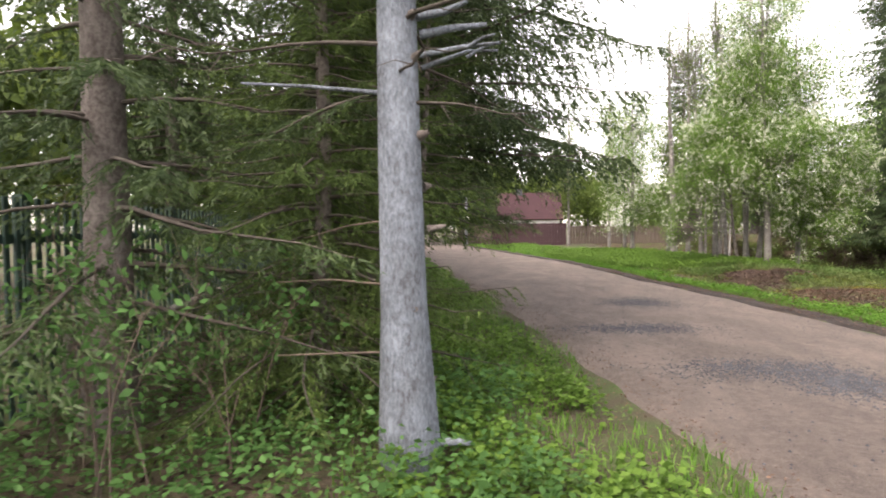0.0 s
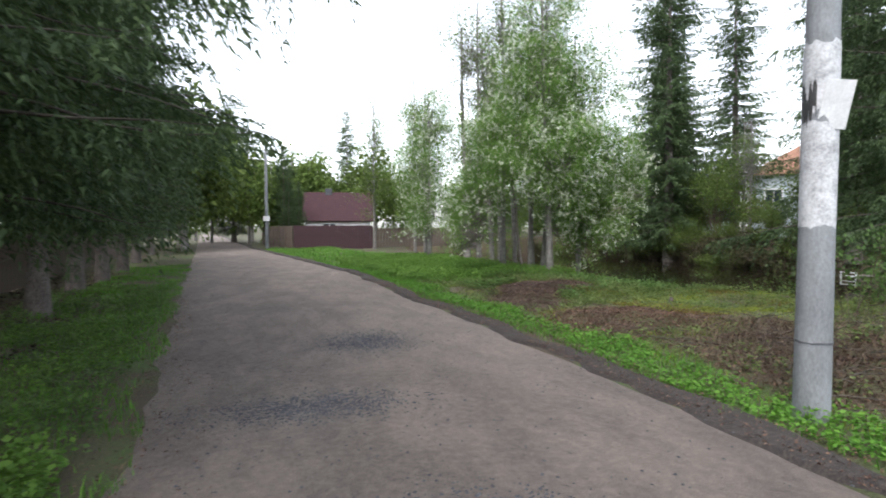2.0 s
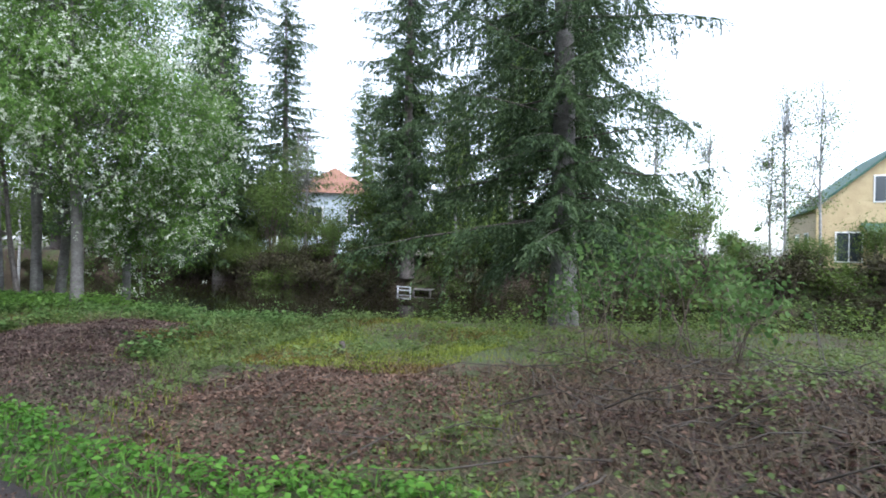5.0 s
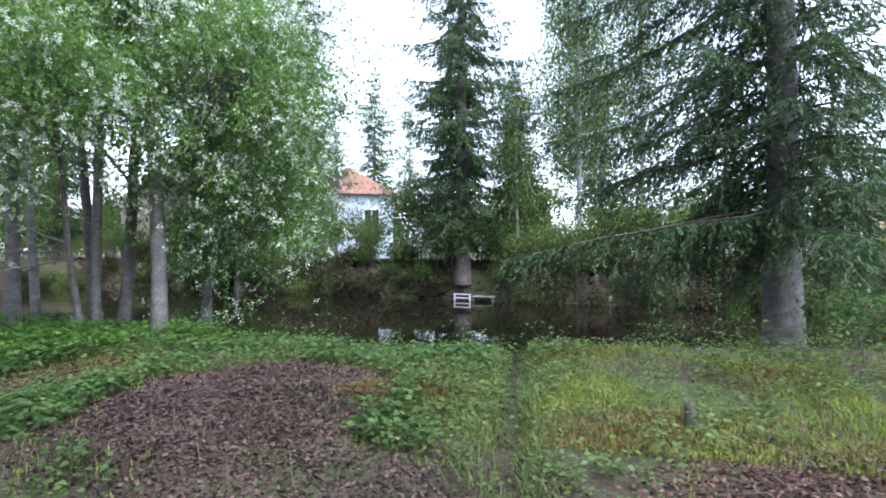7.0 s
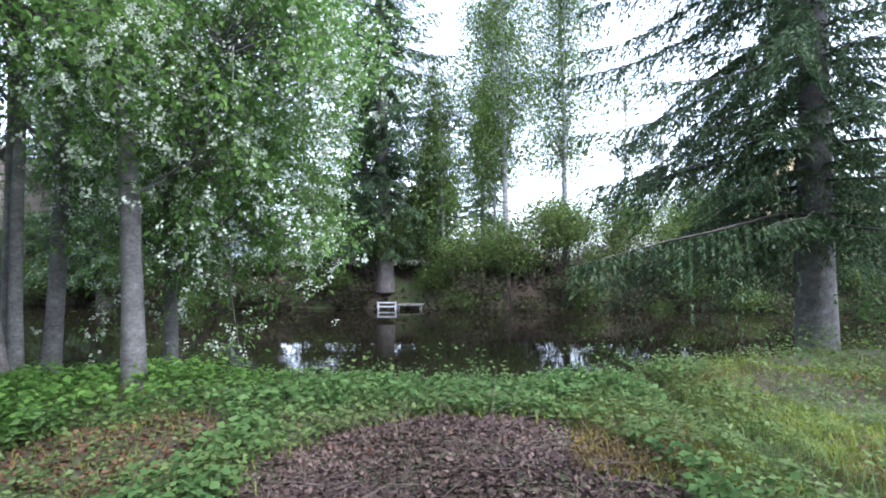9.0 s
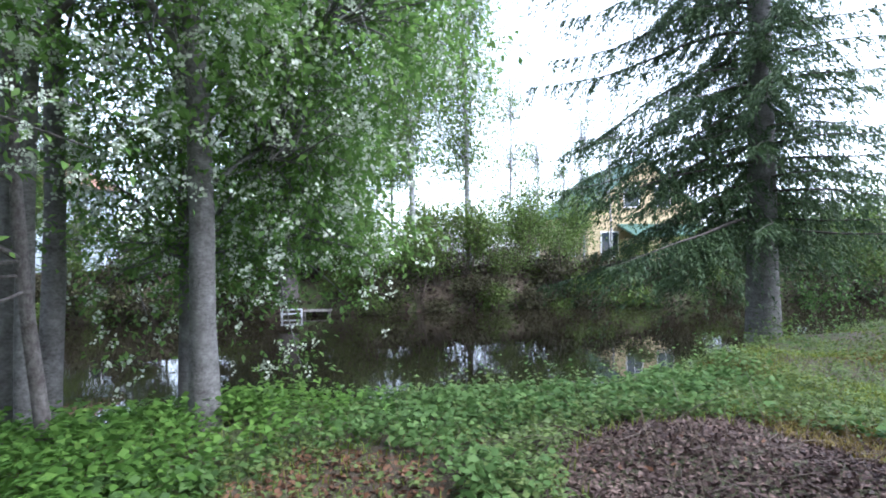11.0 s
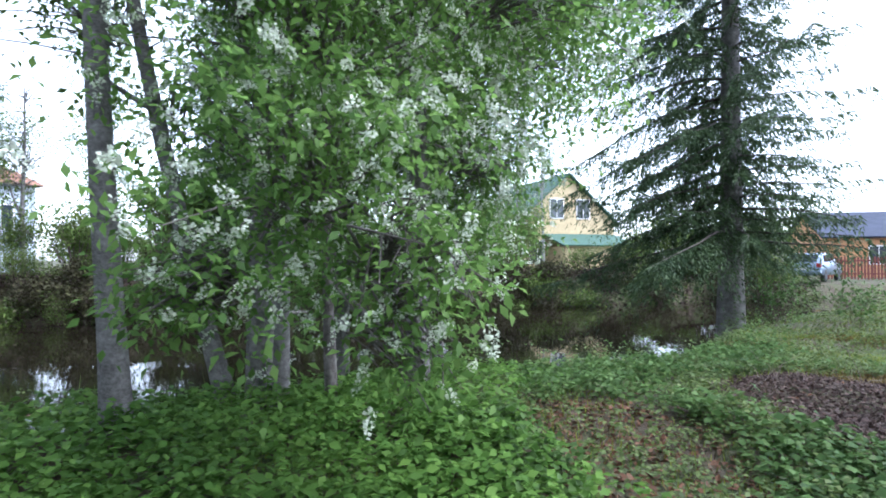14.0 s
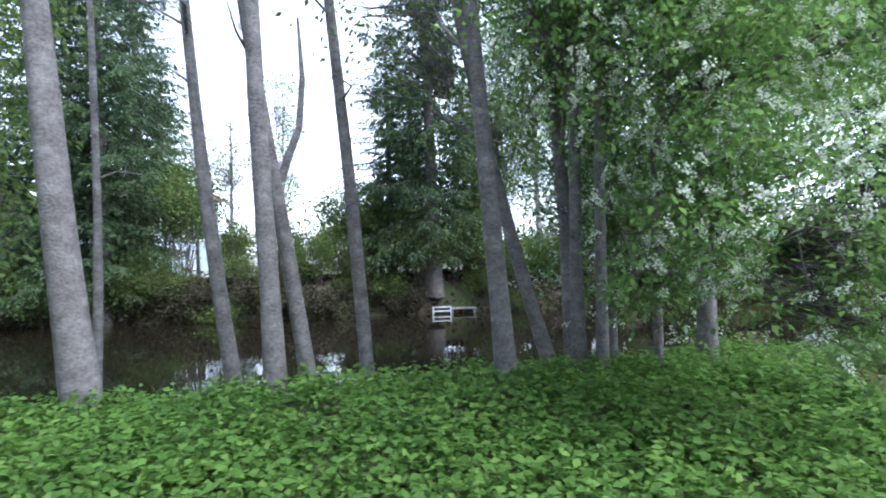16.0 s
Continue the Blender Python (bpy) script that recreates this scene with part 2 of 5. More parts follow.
# ---- mesh helpers ----
def mesh_np(name, v, f, mats):
    """A mesh out of vertex and face arrays; f is a list of (faces, material index)."""
    me = bpy.data.meshes.new(name)
    v = np.asarray(v, np.float32).reshape(-1, 3)
    me.vertices.add(len(v))
    me.vertices.foreach_set("co", v.ravel())
    flat, starts, idx, at = [], [], [], 0
    for faces, mi in f:
        faces = np.asarray(faces, np.int32)
        if not len(faces):
            continue
        n, k = faces.shape
        flat.append(faces.ravel())
        starts.append(at + np.arange(n) * k)
        idx.append(np.full(n, mi))
        at += n * k
    flat, starts, idx = np.concatenate(flat), np.concatenate(starts), np.concatenate(idx)
    me.loops.add(len(flat))
    me.loops.foreach_set("vertex_index", flat.astype(np.int32))
    me.polygons.add(len(starts))
    me.polygons.foreach_set("loop_start", starts.astype(np.int32))
    me.polygons.foreach_set("material_index", idx.astype(np.int32))
    for m in mats:
        me.materials.append(m)
    me.update(calc_edges=True)
    return me


def piece(name, v, faces, mat, parent=None, smooth=False, label=""):
    me = mesh_np(name, v, [(faces, 0)], [mat])
    if smooth:
        me.polygons.foreach_set("use_smooth", np.ones(len(me.polygons), bool))
    ob = new(name, me)
    ob.parent = parent
    return tagged(ob, label)


def part(name, bm, mat, parent=None, label="", smooth=False):
    me = bpy.data.meshes.new(name)
    bm.to_mesh(me)
    bm.free()
    me.materials.append(mat)
    if smooth:
        for p in me.polygons:
            p.use_smooth = True
    ob = new(name, me)
    ob.parent = parent
    return tagged(ob, label)


def box_bm(x0, x1, y0, y1, z0, z1, bevel=0.0, bm=None):
    bm = bm or bmesh.new()
    r = bmesh.ops.create_cube(bm, size=1)
    for q in r["verts"]:
        q.co = Vector((x0 + (q.co.x + 0.5) * (x1 - x0), y0 + (q.co.y + 0.5) * (y1 - y0), z0 + (q.co.z + 0.5) * (z1 - z0)))
    if bevel:
        bmesh.ops.bevel(bm, geom=list({e for q in r["verts"] for e in q.link_edges}), offset=bevel, segments=1, affect="EDGES")
    return bm


def holder(name, m, label, category, group=""):
    ob = new(name)
    ob.matrix_basis = m
    return tagged(ob, label, category, group)


class Heap:
    """Collects vertices and faces of many small pieces."""

    def __init__(self):
        self.v, self.f, self.n = [], [], 0

    def add(self, v, f):
        self.v.append(np.asarray(v).reshape(-1, 3))
        self.f.append(np.asarray(f) + self.n)
        self.n += len(self.v[-1])

    def out(self):
        return np.concatenate(self.v), np.concatenate(self.f)


def unit(a):
    return a / (np.linalg.norm(a, axis=-1, keepdims=True) + 1e-9)


def tube(path, radii, sides=8, rough=0.0, rng=None):
    path, radii = np.asarray(path, float), np.asarray(radii, float)
    tang = unit(np.gradient(path, axis=0))
    ref = np.where(np.abs(tang[:, 2:3]) > 0.9, [[1.0, 0, 0]], [[0, 0, 1.0]])
    a = unit(np.cross(tang, ref))
    b = np.cross(tang, a)
    ang = np.arange(sides) * 2 * np.pi / sides
    r = radii[:, None]
    if rough and rng is not None:
        r = r * (1 + rough * rng.normal(size=(len(path), sides)))
    v = path[:, None] + (np.cos(ang)[:, None] * a[:, None] + np.sin(ang)[:, None] * b[:, None]) * (r[..., None] if np.ndim(r) == 2 and r.shape[1] > 1 else radii[:, None, None])
    k, n = len(path), sides
    i, j = np.meshgrid(np.arange(k - 1), np.arange(n), indexing="ij")
    f = np.stack([i * n + j, i * n + (j + 1) % n, (i + 1) * n + (j + 1) % n, (i + 1) * n + j], -1).reshape(-1, 4)
    return v.reshape(-1, 3), f


def leaf_quads(p, d, size, wide=0.5, fold=0.15, rng=None, up=None):
    """A folded rhombus a leaf: foot p, way d."""
    n = len(p)
    d = unit(d)
    ref = unit(rng.normal(size=(n, 3))) if up is None else unit(up + 0.5 * rng.normal(size=(n, 3)))
    s = unit(np.cross(d, ref))
    u = np.cross(s, d)
    size = np.broadcast_to(np.asarray(size, float), (n,))[:, None]
    v = np.stack([p, p + d * size * 0.45 + s * size * wide * 0.5 + u * size * fold, p + d * size, p + d * size * 0.45 - s * size * wide * 0.5 + u * size * fold], 1)
    return v.reshape(-1, 3), np.arange(4 * n).reshape(n, 4)


def blade_tris(p, h, lean, width, rng):
    """Grass blades: two bent pieces each, tapering to a tip."""
    n = len(p)
    az = rng.uniform(0, 2 * np.pi, n)
    out = np.stack([np.cos(az), np.sin(az), 0 * az], 1)
    side = np.stack([-np.sin(az), np.cos(az), 0 * az], 1) * np.broadcast_to(width, (n,))[:, None]
    h = np.broadcast_to(h, (n,))[:, None]
    lean = np.broadcast_to(lean, (n,))[:, None] * rng.uniform(0.3, 1.4, (n, 1))
    z = np.array([[0, 0, 1.0]])
    mid = p + z * h * 0.6 + out * h * lean * 0.35
    tip = p + z * h * (1 - 0.25 * lean) + out * h * lean
    v = np.stack([p - side, p + side, mid + side * 0.7, mid - side * 0.7, tip], 1).reshape(-1, 3)
    o = (np.arange(n) * 5)[:, None]
    f = np.concatenate([o + [[0, 1, 2]], o + [[0, 2, 3]], o + [[3, 2, 4]]])
    return v, f


# ---- lie of the land ----
def road_left(y):
    return np.interp(y, [-60, 0, 4.4, 7.5, 10, 15, 20.3, 29.5, 49, 140], [4.6, 2.95, 2.6, 2.2, 1.8, 1.0, 0.1, -1.3, -4.4, -19])


def road_right(y):
    return np.interp(y, [-60, 2, 7.6, 12, 16, 23, 31, 40, 49, 140], [10.4, 7.2, 6.75, 6.45, 5.9, 5.3, 3.7, 1.76, -0.2, -15])


def bank_near(y):
    return np.interp(y, [-14, -4, 0, 6, 10, 12, 14, 16, 20, 22, 25, 32, 50], [26, 23, 20.0, 17.4, 16.4, 16.0, 14.4, 12.9, 12.4, 11.8, 11.2, 10.9, 12.5])


def bank_far(y):
    return np.interp(y, [-14, -3, 1, 6, 12, 20, 26, 32, 40, 50], [26.2, 26.0, 26.0, 26.0, 26.0, 25.0, 24.5, 24.9, 25.6, 14])


PILES = ((9.05, 16.4, 1.5, 1.35, 0.14), (8.55, 12.0, 1.5, 1.35, 0.13), (9.9, 8.6, 1.8, 2.3, 0.20), (6.6, 20.2, 0.9, 0.5, 0.0), (7.9, 25.5, 0.8, 0.7, 0.05), (7.95, 14.85, 0.95, 1.45, 0.04))


def lumps(x, y):
    return 0.05 * np.sin(x * 1.3 + 0.7 * y) * np.sin(y * 0.9 - 0.4 * x) + 0.03 * np.sin(2.9 * x + 1) * np.sin(3.3 * y) + 0.012 * np.sin(7.1 * x + y) * np.sin(6.3 * y - x)


def land(x, y):
    """Height of the ground."""
    x, y = np.asarray(x, float), np.asarray(y, float)
    near, far, left, right = bank_near(y), bank_far(y), road_left(y), road_right(y)
    off = np.clip(np.maximum(left - x, x - right), 0, None)
    z = lumps(x, y) * np.clip(off * 1.2, 0, 1) - 0.02
    z = z + 0.10 * np.clip((x - right - 2.0) / 2.0, 0, 1)
    for px, py, rx, ry, h in PILES:
        q = ((x - px) / rx) ** 2 + ((y - py) / ry) ** 2
        z = z + h * np.exp(-q * 1.1) * (1 + 0.25 * np.sin(x * 5) * np.sin(y * 4))
    # a shallow ditch runs from the verge to the water
    along = np.clip((x - 8.6) / 3.8, 0, 1)
    dist = np.abs(y - (14.0 + along * 1.25))
    z = z - 0.24 * np.exp(-(dist / 0.13) ** 2) * np.clip((x - 8.2) * 2, 0, 1) * np.clip((14.5 - x), 0, 1)
    # down into the pond and up the far bank
    into = np.minimum(x - near, far - x)
    within = (y > -14) & (y < 50)
    slope_near = np.clip((x - near + 1.3) / 1.6, 0, 1)
    deep = np.where(within, slope_near ** 1.3, 0) * np.where(x < (near + far) / 2, 1, 0)
    slope_far = np.clip((far + 0.7 - x) / 1.0, 0, 1)
    deep = np.where(within & (x >= (near + far) / 2), slope_far ** 0.8, deep)
    deep = deep * np.where(far - near < 1.5, np.clip((far - near) / 1.5, 0, 1), 1)
    height = np.interp(y, [-2, 6], [0.05, 0.7])
    rise = np.where(within, height * np.clip((x - far) / 1.3, 0, 1) ** 0.7, height * np.clip((x - 26) / 4, 0, 1))
    z = z + rise
    return z * (1 - deep) + deep * -1.15


def ground_sheet():
    fine_x, fine_y = np.arange(-8, 34.01, 0.2), np.arange(-14, 52.01, 0.22)
    out = np.array([1.5, 4, 9, 18, 35, 70, 140, 300, 700, 1500])
    xs = np.concatenate([fine_x[0] - out[::-1], fine_x, fine_x[-1] + out])
    ys = np.concatenate([fine_y[0] - out[::-1], fine_y, fine_y[-1] + out])
    gx, gy = np.meshgrid(xs, ys, indexing="ij")
    gz = land(gx, gy)
    n, m = gx.shape
    i, j = np.meshgrid(np.arange(n - 1), np.arange(m - 1), indexing="ij")
    f = np.stack([i * m + j, (i + 1) * m + j, (i + 1) * m + j + 1, i * m + j + 1], -1).reshape(-1, 4)
    ob = piece("ground", np.stack([gx, gy, gz], -1), f, M_GROUND, smooth=True)
    tagged(ob, "mossy soil with thin turf sloping to the pond", "ground", kind="structure")


def strip(name, ys, left, right, dz, mat, label, category, crown=0.0, n=14, ragged=0.0):
    rng = np.random.default_rng(5)
    rows = []
    for y in ys:
        a, b = left(y), right(y)
        if ragged:
            a, b = a + ragged * (math.sin(y * 2.3) * math.sin(y * 0.9 + 1) + math.sin(y * 7.1) * 0.4), b + ragged * math.sin(y * 1.9 + 2) * math.sin(y * 0.7)
        s = np.linspace(0, 1, n)
        x = a + (b - a) * s
        z = dz + crown * (1 - (2 * s - 1) ** 2) + 0.012 * np.sin(x * 1.7 + y) * np.sin(y * 1.1)
        z[0], z[-1] = -0.05, -0.05
        rows.append(np.stack([x, np.full(n, y), z], 1))
    v = np.array(rows)
    k = len(ys)
    i, j = np.meshgrid(np.arange(k - 1), np.arange(n - 1), indexing="ij")
    f = np.stack([i * n + j, i * n + j + 1, (i + 1) * n + j + 1, (i + 1) * n + j], -1).reshape(-1, 4)
    return tagged(piece(name, v, f, mat, smooth=True), label, category, kind="structure")


ground_sheet()
ROAD_Y = np.concatenate([np.arange(-60, -4, 2.0), np.arange(-4, 40, 0.25), np.arange(40, 141, 2.0)])
strip("road", ROAD_Y, road_left, road_right, 0.03, M_ROAD, "grey-brown packed dirt road with worn gravelly patches", "road", 0.03, ragged=0.07)
strip("road_edge", ROAD_Y, lambda y: road_right(y) - 0.2, lambda y: road_right(y) + 0.26, 0.03, M_EDGE, "dark bare soil along the road's edge", "road edge", 0.012, 6, ragged=0.16)

WY = np.arange(-14, 50.1, 1.0)
wv = np.array([[(bank_near(y) - 0.9, y, WATER), (bank_far(y) + 0.6, y, WATER)] for y in WY]).reshape(-1, 3)
wf = np.array([[2 * k, 2 * k + 1, 2 * k + 3, 2 * k + 2] for k in range(len(WY) - 1)])
tagged(piece("water", wv, wf, M_WATER), "dark still pond water reflecting trees and sky", "pond", kind="structure")


# ---- trees ----
def spruce_branch(rng, heap, wood, base, az, length, pitch, droop, gap, blade, dead=0.0, wide=0.22, fine=1.0, hang=0.35):
    m = 7
    s = np.linspace(0, 1, m)
    side_bend = rng.normal() * 0.12
    r = s * length
    z = length * (pitch * s - droop * s ** 1.6 + 0.35 * droop * s ** 4)
    ca, sa = math.cos(az), math.sin(az)
    bend = side_bend * length * s ** 2 + 0.03 * length * np.sin(s * 7 + rng.uniform(0, 6)) * s
    z = z + 0.025 * length * np.sin(s * 8 + rng.uniform(0, 6)) * s
    axis = np.stack([base[0] + r * ca - bend * sa, base[1] + r * sa + bend * ca, base[2] + z], 1)
    v, f = tube(axis, np.interp(s, [0, 0.6, 1], [0.008 + 0.008 * length, 0.003 + 0.003 * length, 0.002]), 4)
    wood.add(v, f)
    if rng.random() < dead:
        k = max(4, int(length * 7))
        t = rng.uniform(0.25, 1, k)
        p = np.stack([np.interp(t, s, axis[:, c]) for c in range(3)], 1)
        for q in p:
            e = q + np.array([ca * 0.3 + rng.normal() * 0.25, sa * 0.3 + rng.normal() * 0.25, -0.12 + rng.normal() * 0.12]) * length * 0.4
            v, f = tube([q, (q + e) / 2 + rng.normal(size=3) * 0.03, e], [0.005, 0.003, 0.002], 3)
            wood.add(v, f)
        return
    # side twigs in uneven clumps along the bough, each a hanging spray
    k = max(5, int(length / gap))
    t = np.linspace(0.10, 1.0, k) + rng.normal(size=k) * 0.02
    t = np.concatenate([t, t])
    sign = np.repeat([1.0, -1.0], k)
    foot = np.stack([np.interp(t, s, axis[:, c]) for c in range(3)], 1)
    clump = 0.72 + 0.42 * np.sin(t * length * 4.3 + rng.uniform(0, 6)) * np.sin(t * 9 + sign)
    lt = (0.12 + 0.30 * length) * np.clip(1.1 - t, 0.14, 1) ** 0.7 * rng.uniform(0.55, 1.25, 2 * k) * clump
    fwd, lat = np.array([ca, sa, 0]), np.array([-sa, ca, 0])
    way = unit(fwd * 0.7 + lat * sign[:, None] * 0.8 + np.stack([0 * t, 0 * t, -0.2 - 0.55 * rng.random(2 * k)], 1))
    per = np.maximum(3, (lt / blade * 2.6 * fine).astype(int))
    which = np.repeat(np.arange(2 * k), per)
    u = np.concatenate([np.linspace(0.05, 1, q) for q in per])
    d = lt[which] * u
    p = foot[which] + way[which] * d[:, None]
    p[:, 2] -= hang * d ** 2 / np.maximum(lt[which], 0.05) * rng.uniform(0.3, 1.3, len(d))
    down = (-0.2 - 0.9 * hang * u * rng.random(len(d)))[:, None] * np.array([[0, 0, 1.0]])
    spread = unit(way[which] * 0.9 + down + 0.5 * rng.normal(size=(len(d), 3)) * [1, 1, 0.6])
    size = (blade * rng.uniform(0.9, 2.1, len(d)) / fine ** 0.6)[:, None]
    side = unit(np.cross(spread, rng.normal(size=spread.shape))) * size * wide * 0.5
    heap.add(np.stack([p - side, p + side, p + spread * size], 1), np.arange(3 * len(p)).reshape(-1, 3))


def spruce(name, x, y, height, clear, reach, count, gap, blade, seed, label, trunk_r=0.25, mat=None, bark=None, dead_below=0.0, group="", lean=(0, 0), taper=0.85, droop=(0.25, 0.55), wide=0.22, skirt=1.0, full=0.22, bias=None, vary=(0.62, 1.1), fine=1.0, hang=0.35, whorl=1, low=1.05, sag=0.0):
    rng = np.random.default_rng(seed)
    top = holder(name, pose(x, y, float(land(x, y)) - 0.05), label, "spruce tree", group)
    zs = np.linspace(0, 1, 14)
    path = np.stack([lean[0] * zs + 0.05 * np.sin(zs * 5 + seed), lean[1] * zs + 0.05 * np.cos(zs * 4 + seed) - 0.05, zs * height], 1)
    rad = trunk_r * (1 - zs) ** 1.1 + 0.01
    rad[0] *= 1.25
    v, f = tube(path, rad, 14, 0.04, rng)
    piece("trunk", v, f, bark or M_BARK_SPRUCE, top, True)
    heap, wood = Heap(), Heap()
    for i in range(count):
        h = clear + (height - clear) * (max(0.0, whorl * (i // whorl) + (rng.random() if whorl == 1 else 0.5 * whorl + 0.22 * whorl * rng.normal())) / count) ** low
        h = min(max(h, clear), height - 0.1)
        q = (h - clear) / (height - clear)
        if i % whorl == 0:
            ring = rng.uniform(0.72, 1.12) if whorl > 1 else 1.0
        length = reach * (1 - q) ** taper * rng.uniform(*vary) * ring + 0.15
        length *= skirt + (1 - skirt) * min(1, q / full)
        az = i * 2.399 + rng.normal() * 0.3
        drop = 0.0
        if bias and q < 0.8:
            toward = math.cos(az - bias[0]) * min(1.0, (0.8 - q) / 0.5)
            length *= 1 + bias[1] * toward
            drop = sag * max(toward, 0)
        if h < dead_below:
            length *= 0.5
        base = np.array([np.interp(h / height, zs, path[:, c]) for c in range(3)])
        spruce_branch(rng, heap, wood, base, az, length, rng.uniform(-0.05, 0.2) + 0.35 * q, rng.uniform(*droop) * (1 - 0.5 * q) + drop, gap, blade, 0.85 if h < dead_below else 0.02, wide, fine, hang)
    tagged(piece("branchwork", *wood.out(), M_SPRUCE_TWIG, top), kind="stuff")
    tagged(piece("foliage", *heap.out(), mat or M_SPRUCE, top), kind="stuff")
    return top


def crown(rng, lobes, per_area, leaf, spread, wood, blossoms=0.0, hang=0.5, petal=0.034):
    """Leaf sprays round the ends of twigs in a set of lobes (x, y, z, rx, ry, rz), with the root of each lobe's limb."""
    leaves, flowers = Heap(), Heap()
    for lx, ly, lz, rx, ry, rz, root in lobes:
        n = int(per_area * (rx * ry + ry * rz + rx * rz))
        string = 8
        w = unit(rng.normal(size=(max(3, n // string), 3)))
        w *= (rng.random((len(w), 1)) ** 0.4) * (1 + 0.22 * np.sin(w[:, :1] * 6 + lx) * np.sin(w[:, 1:2] * 5 + ly) + 0.12 * rng.normal(size=(len(w), 1)))
        run = unit(w * [1, 1, 0.3] + 0.6 * rng.normal(size=w.shape)) * (rng.uniform(0.25, 0.6, (len(w), 1)) * min(1.0, rx))
        u = np.tile(np.linspace(-1, 0.6, string), len(w))[:, None]
        c = np.array([lx, ly, lz]) + np.repeat(w * [rx, ry, rz], string, 0) + np.repeat(run, string, 0) * u
        c[:, 2] -= (0.14 * hang * (u[:, 0] + 1) ** 2) * min(1.0, rx)
        c = c + rng.normal(size=c.shape) * spread * 0.45
        w, n = np.repeat(w, string, 0), len(c)
        root, mid = np.asarray(root, float), np.array([lx, ly, lz])
        v, f = tube([root, root * 0.5 + mid * 0.5 + rng.normal(size=3) * 0.12 * rx, mid + [0, 0, rz * 0.3]], [0.012 + 0.014 * rx * rx, 0.008 + 0.010 * rx, 0.008], 6)
        wood.add(v, f)
        for q in c[:: max(1, n // (46 if leaf < 0.3 else 10))]:
            a = mid * 0.7 + root * 0.3 + (q - mid) * 0.15 + rng.normal(size=3) * 0.08
            v, f = tube([a, (a + q) / 2 + rng.normal(size=3) * 0.07 + [0, 0, 0.06], q], [0.012, 0.007, 0.003], 4)
            wood.add(v, f)
        k = rng.integers(7, 13, n)
        which = np.repeat(np.arange(n), k)
        off = rng.normal(size=(len(which), 3)) * spread * [0.85, 0.85, 0.65]
        p = c[which] + off
        d = unit(off + rng.normal(size=off.shape) * spread * 0.8) + [0, 0, -hang]
        leaves.add(*leaf_quads(p, d, leaf * rng.uniform(0.65, 1.25, len(p)), 0.52, 0.14, rng, np.array([[0, 0, 1.0]])))
        if blossoms:
            take = rng.poisson(blossoms * (0.25 + 0.75 * (np.linalg.norm(w, axis=1) > 0.75)))
            b = np.repeat(c, take, 0)
            b = b + rng.normal(size=b.shape) * spread * 1.1
            ax = unit(np.stack([rng.normal(size=len(b)), rng.normal(size=len(b)), -0.35 - rng.random(len(b)) * 1.1], 1))
            q = 60 if petal < 0.03 else 12
            t = np.tile(np.linspace(0, 1, q), len(b))
            big = np.repeat(rng.uniform(0.09, 0.155, len(b)), q)
            round_ = unit(rng.normal(size=(len(t), 3)))
            pp = np.repeat(b, q, 0) + np.repeat(ax, q, 0) * (t * big)[:, None] + round_ * (0.017 * (1.15 - 0.6 * t))[:, None]
            dd = unit(round_ + np.repeat(ax, q, 0) * 0.3)
            flowers.add(*leaf_quads(pp, dd, petal * rng.uniform(0.75, 1.3, len(pp)) * (1.15 - 0.5 * t), 0.95, 0.1, rng))
    return leaves, flowers


def bent_trunk(x, y, height, r, lean, bow, seed, n=12):
    rng = np.random.default_rng(seed)
    s = np.linspace(0, 1, n)
    px = lean[0] * s + bow[0] * np.sin(s * np.pi) + 0.03 * np.sin(9 * s + seed)
    py = lean[1] * s + bow[1] * np.sin(s * np.pi) + 0.03 * np.cos(8 * s + seed)
    path = np.stack([px, py, s * height], 1)
    rad = r * (1 - 0.75 * s)
    rad[0] *= 1.2
    rad[1] *= 1.02
    return path, tube(path, rad, 12, 0.05, rng)


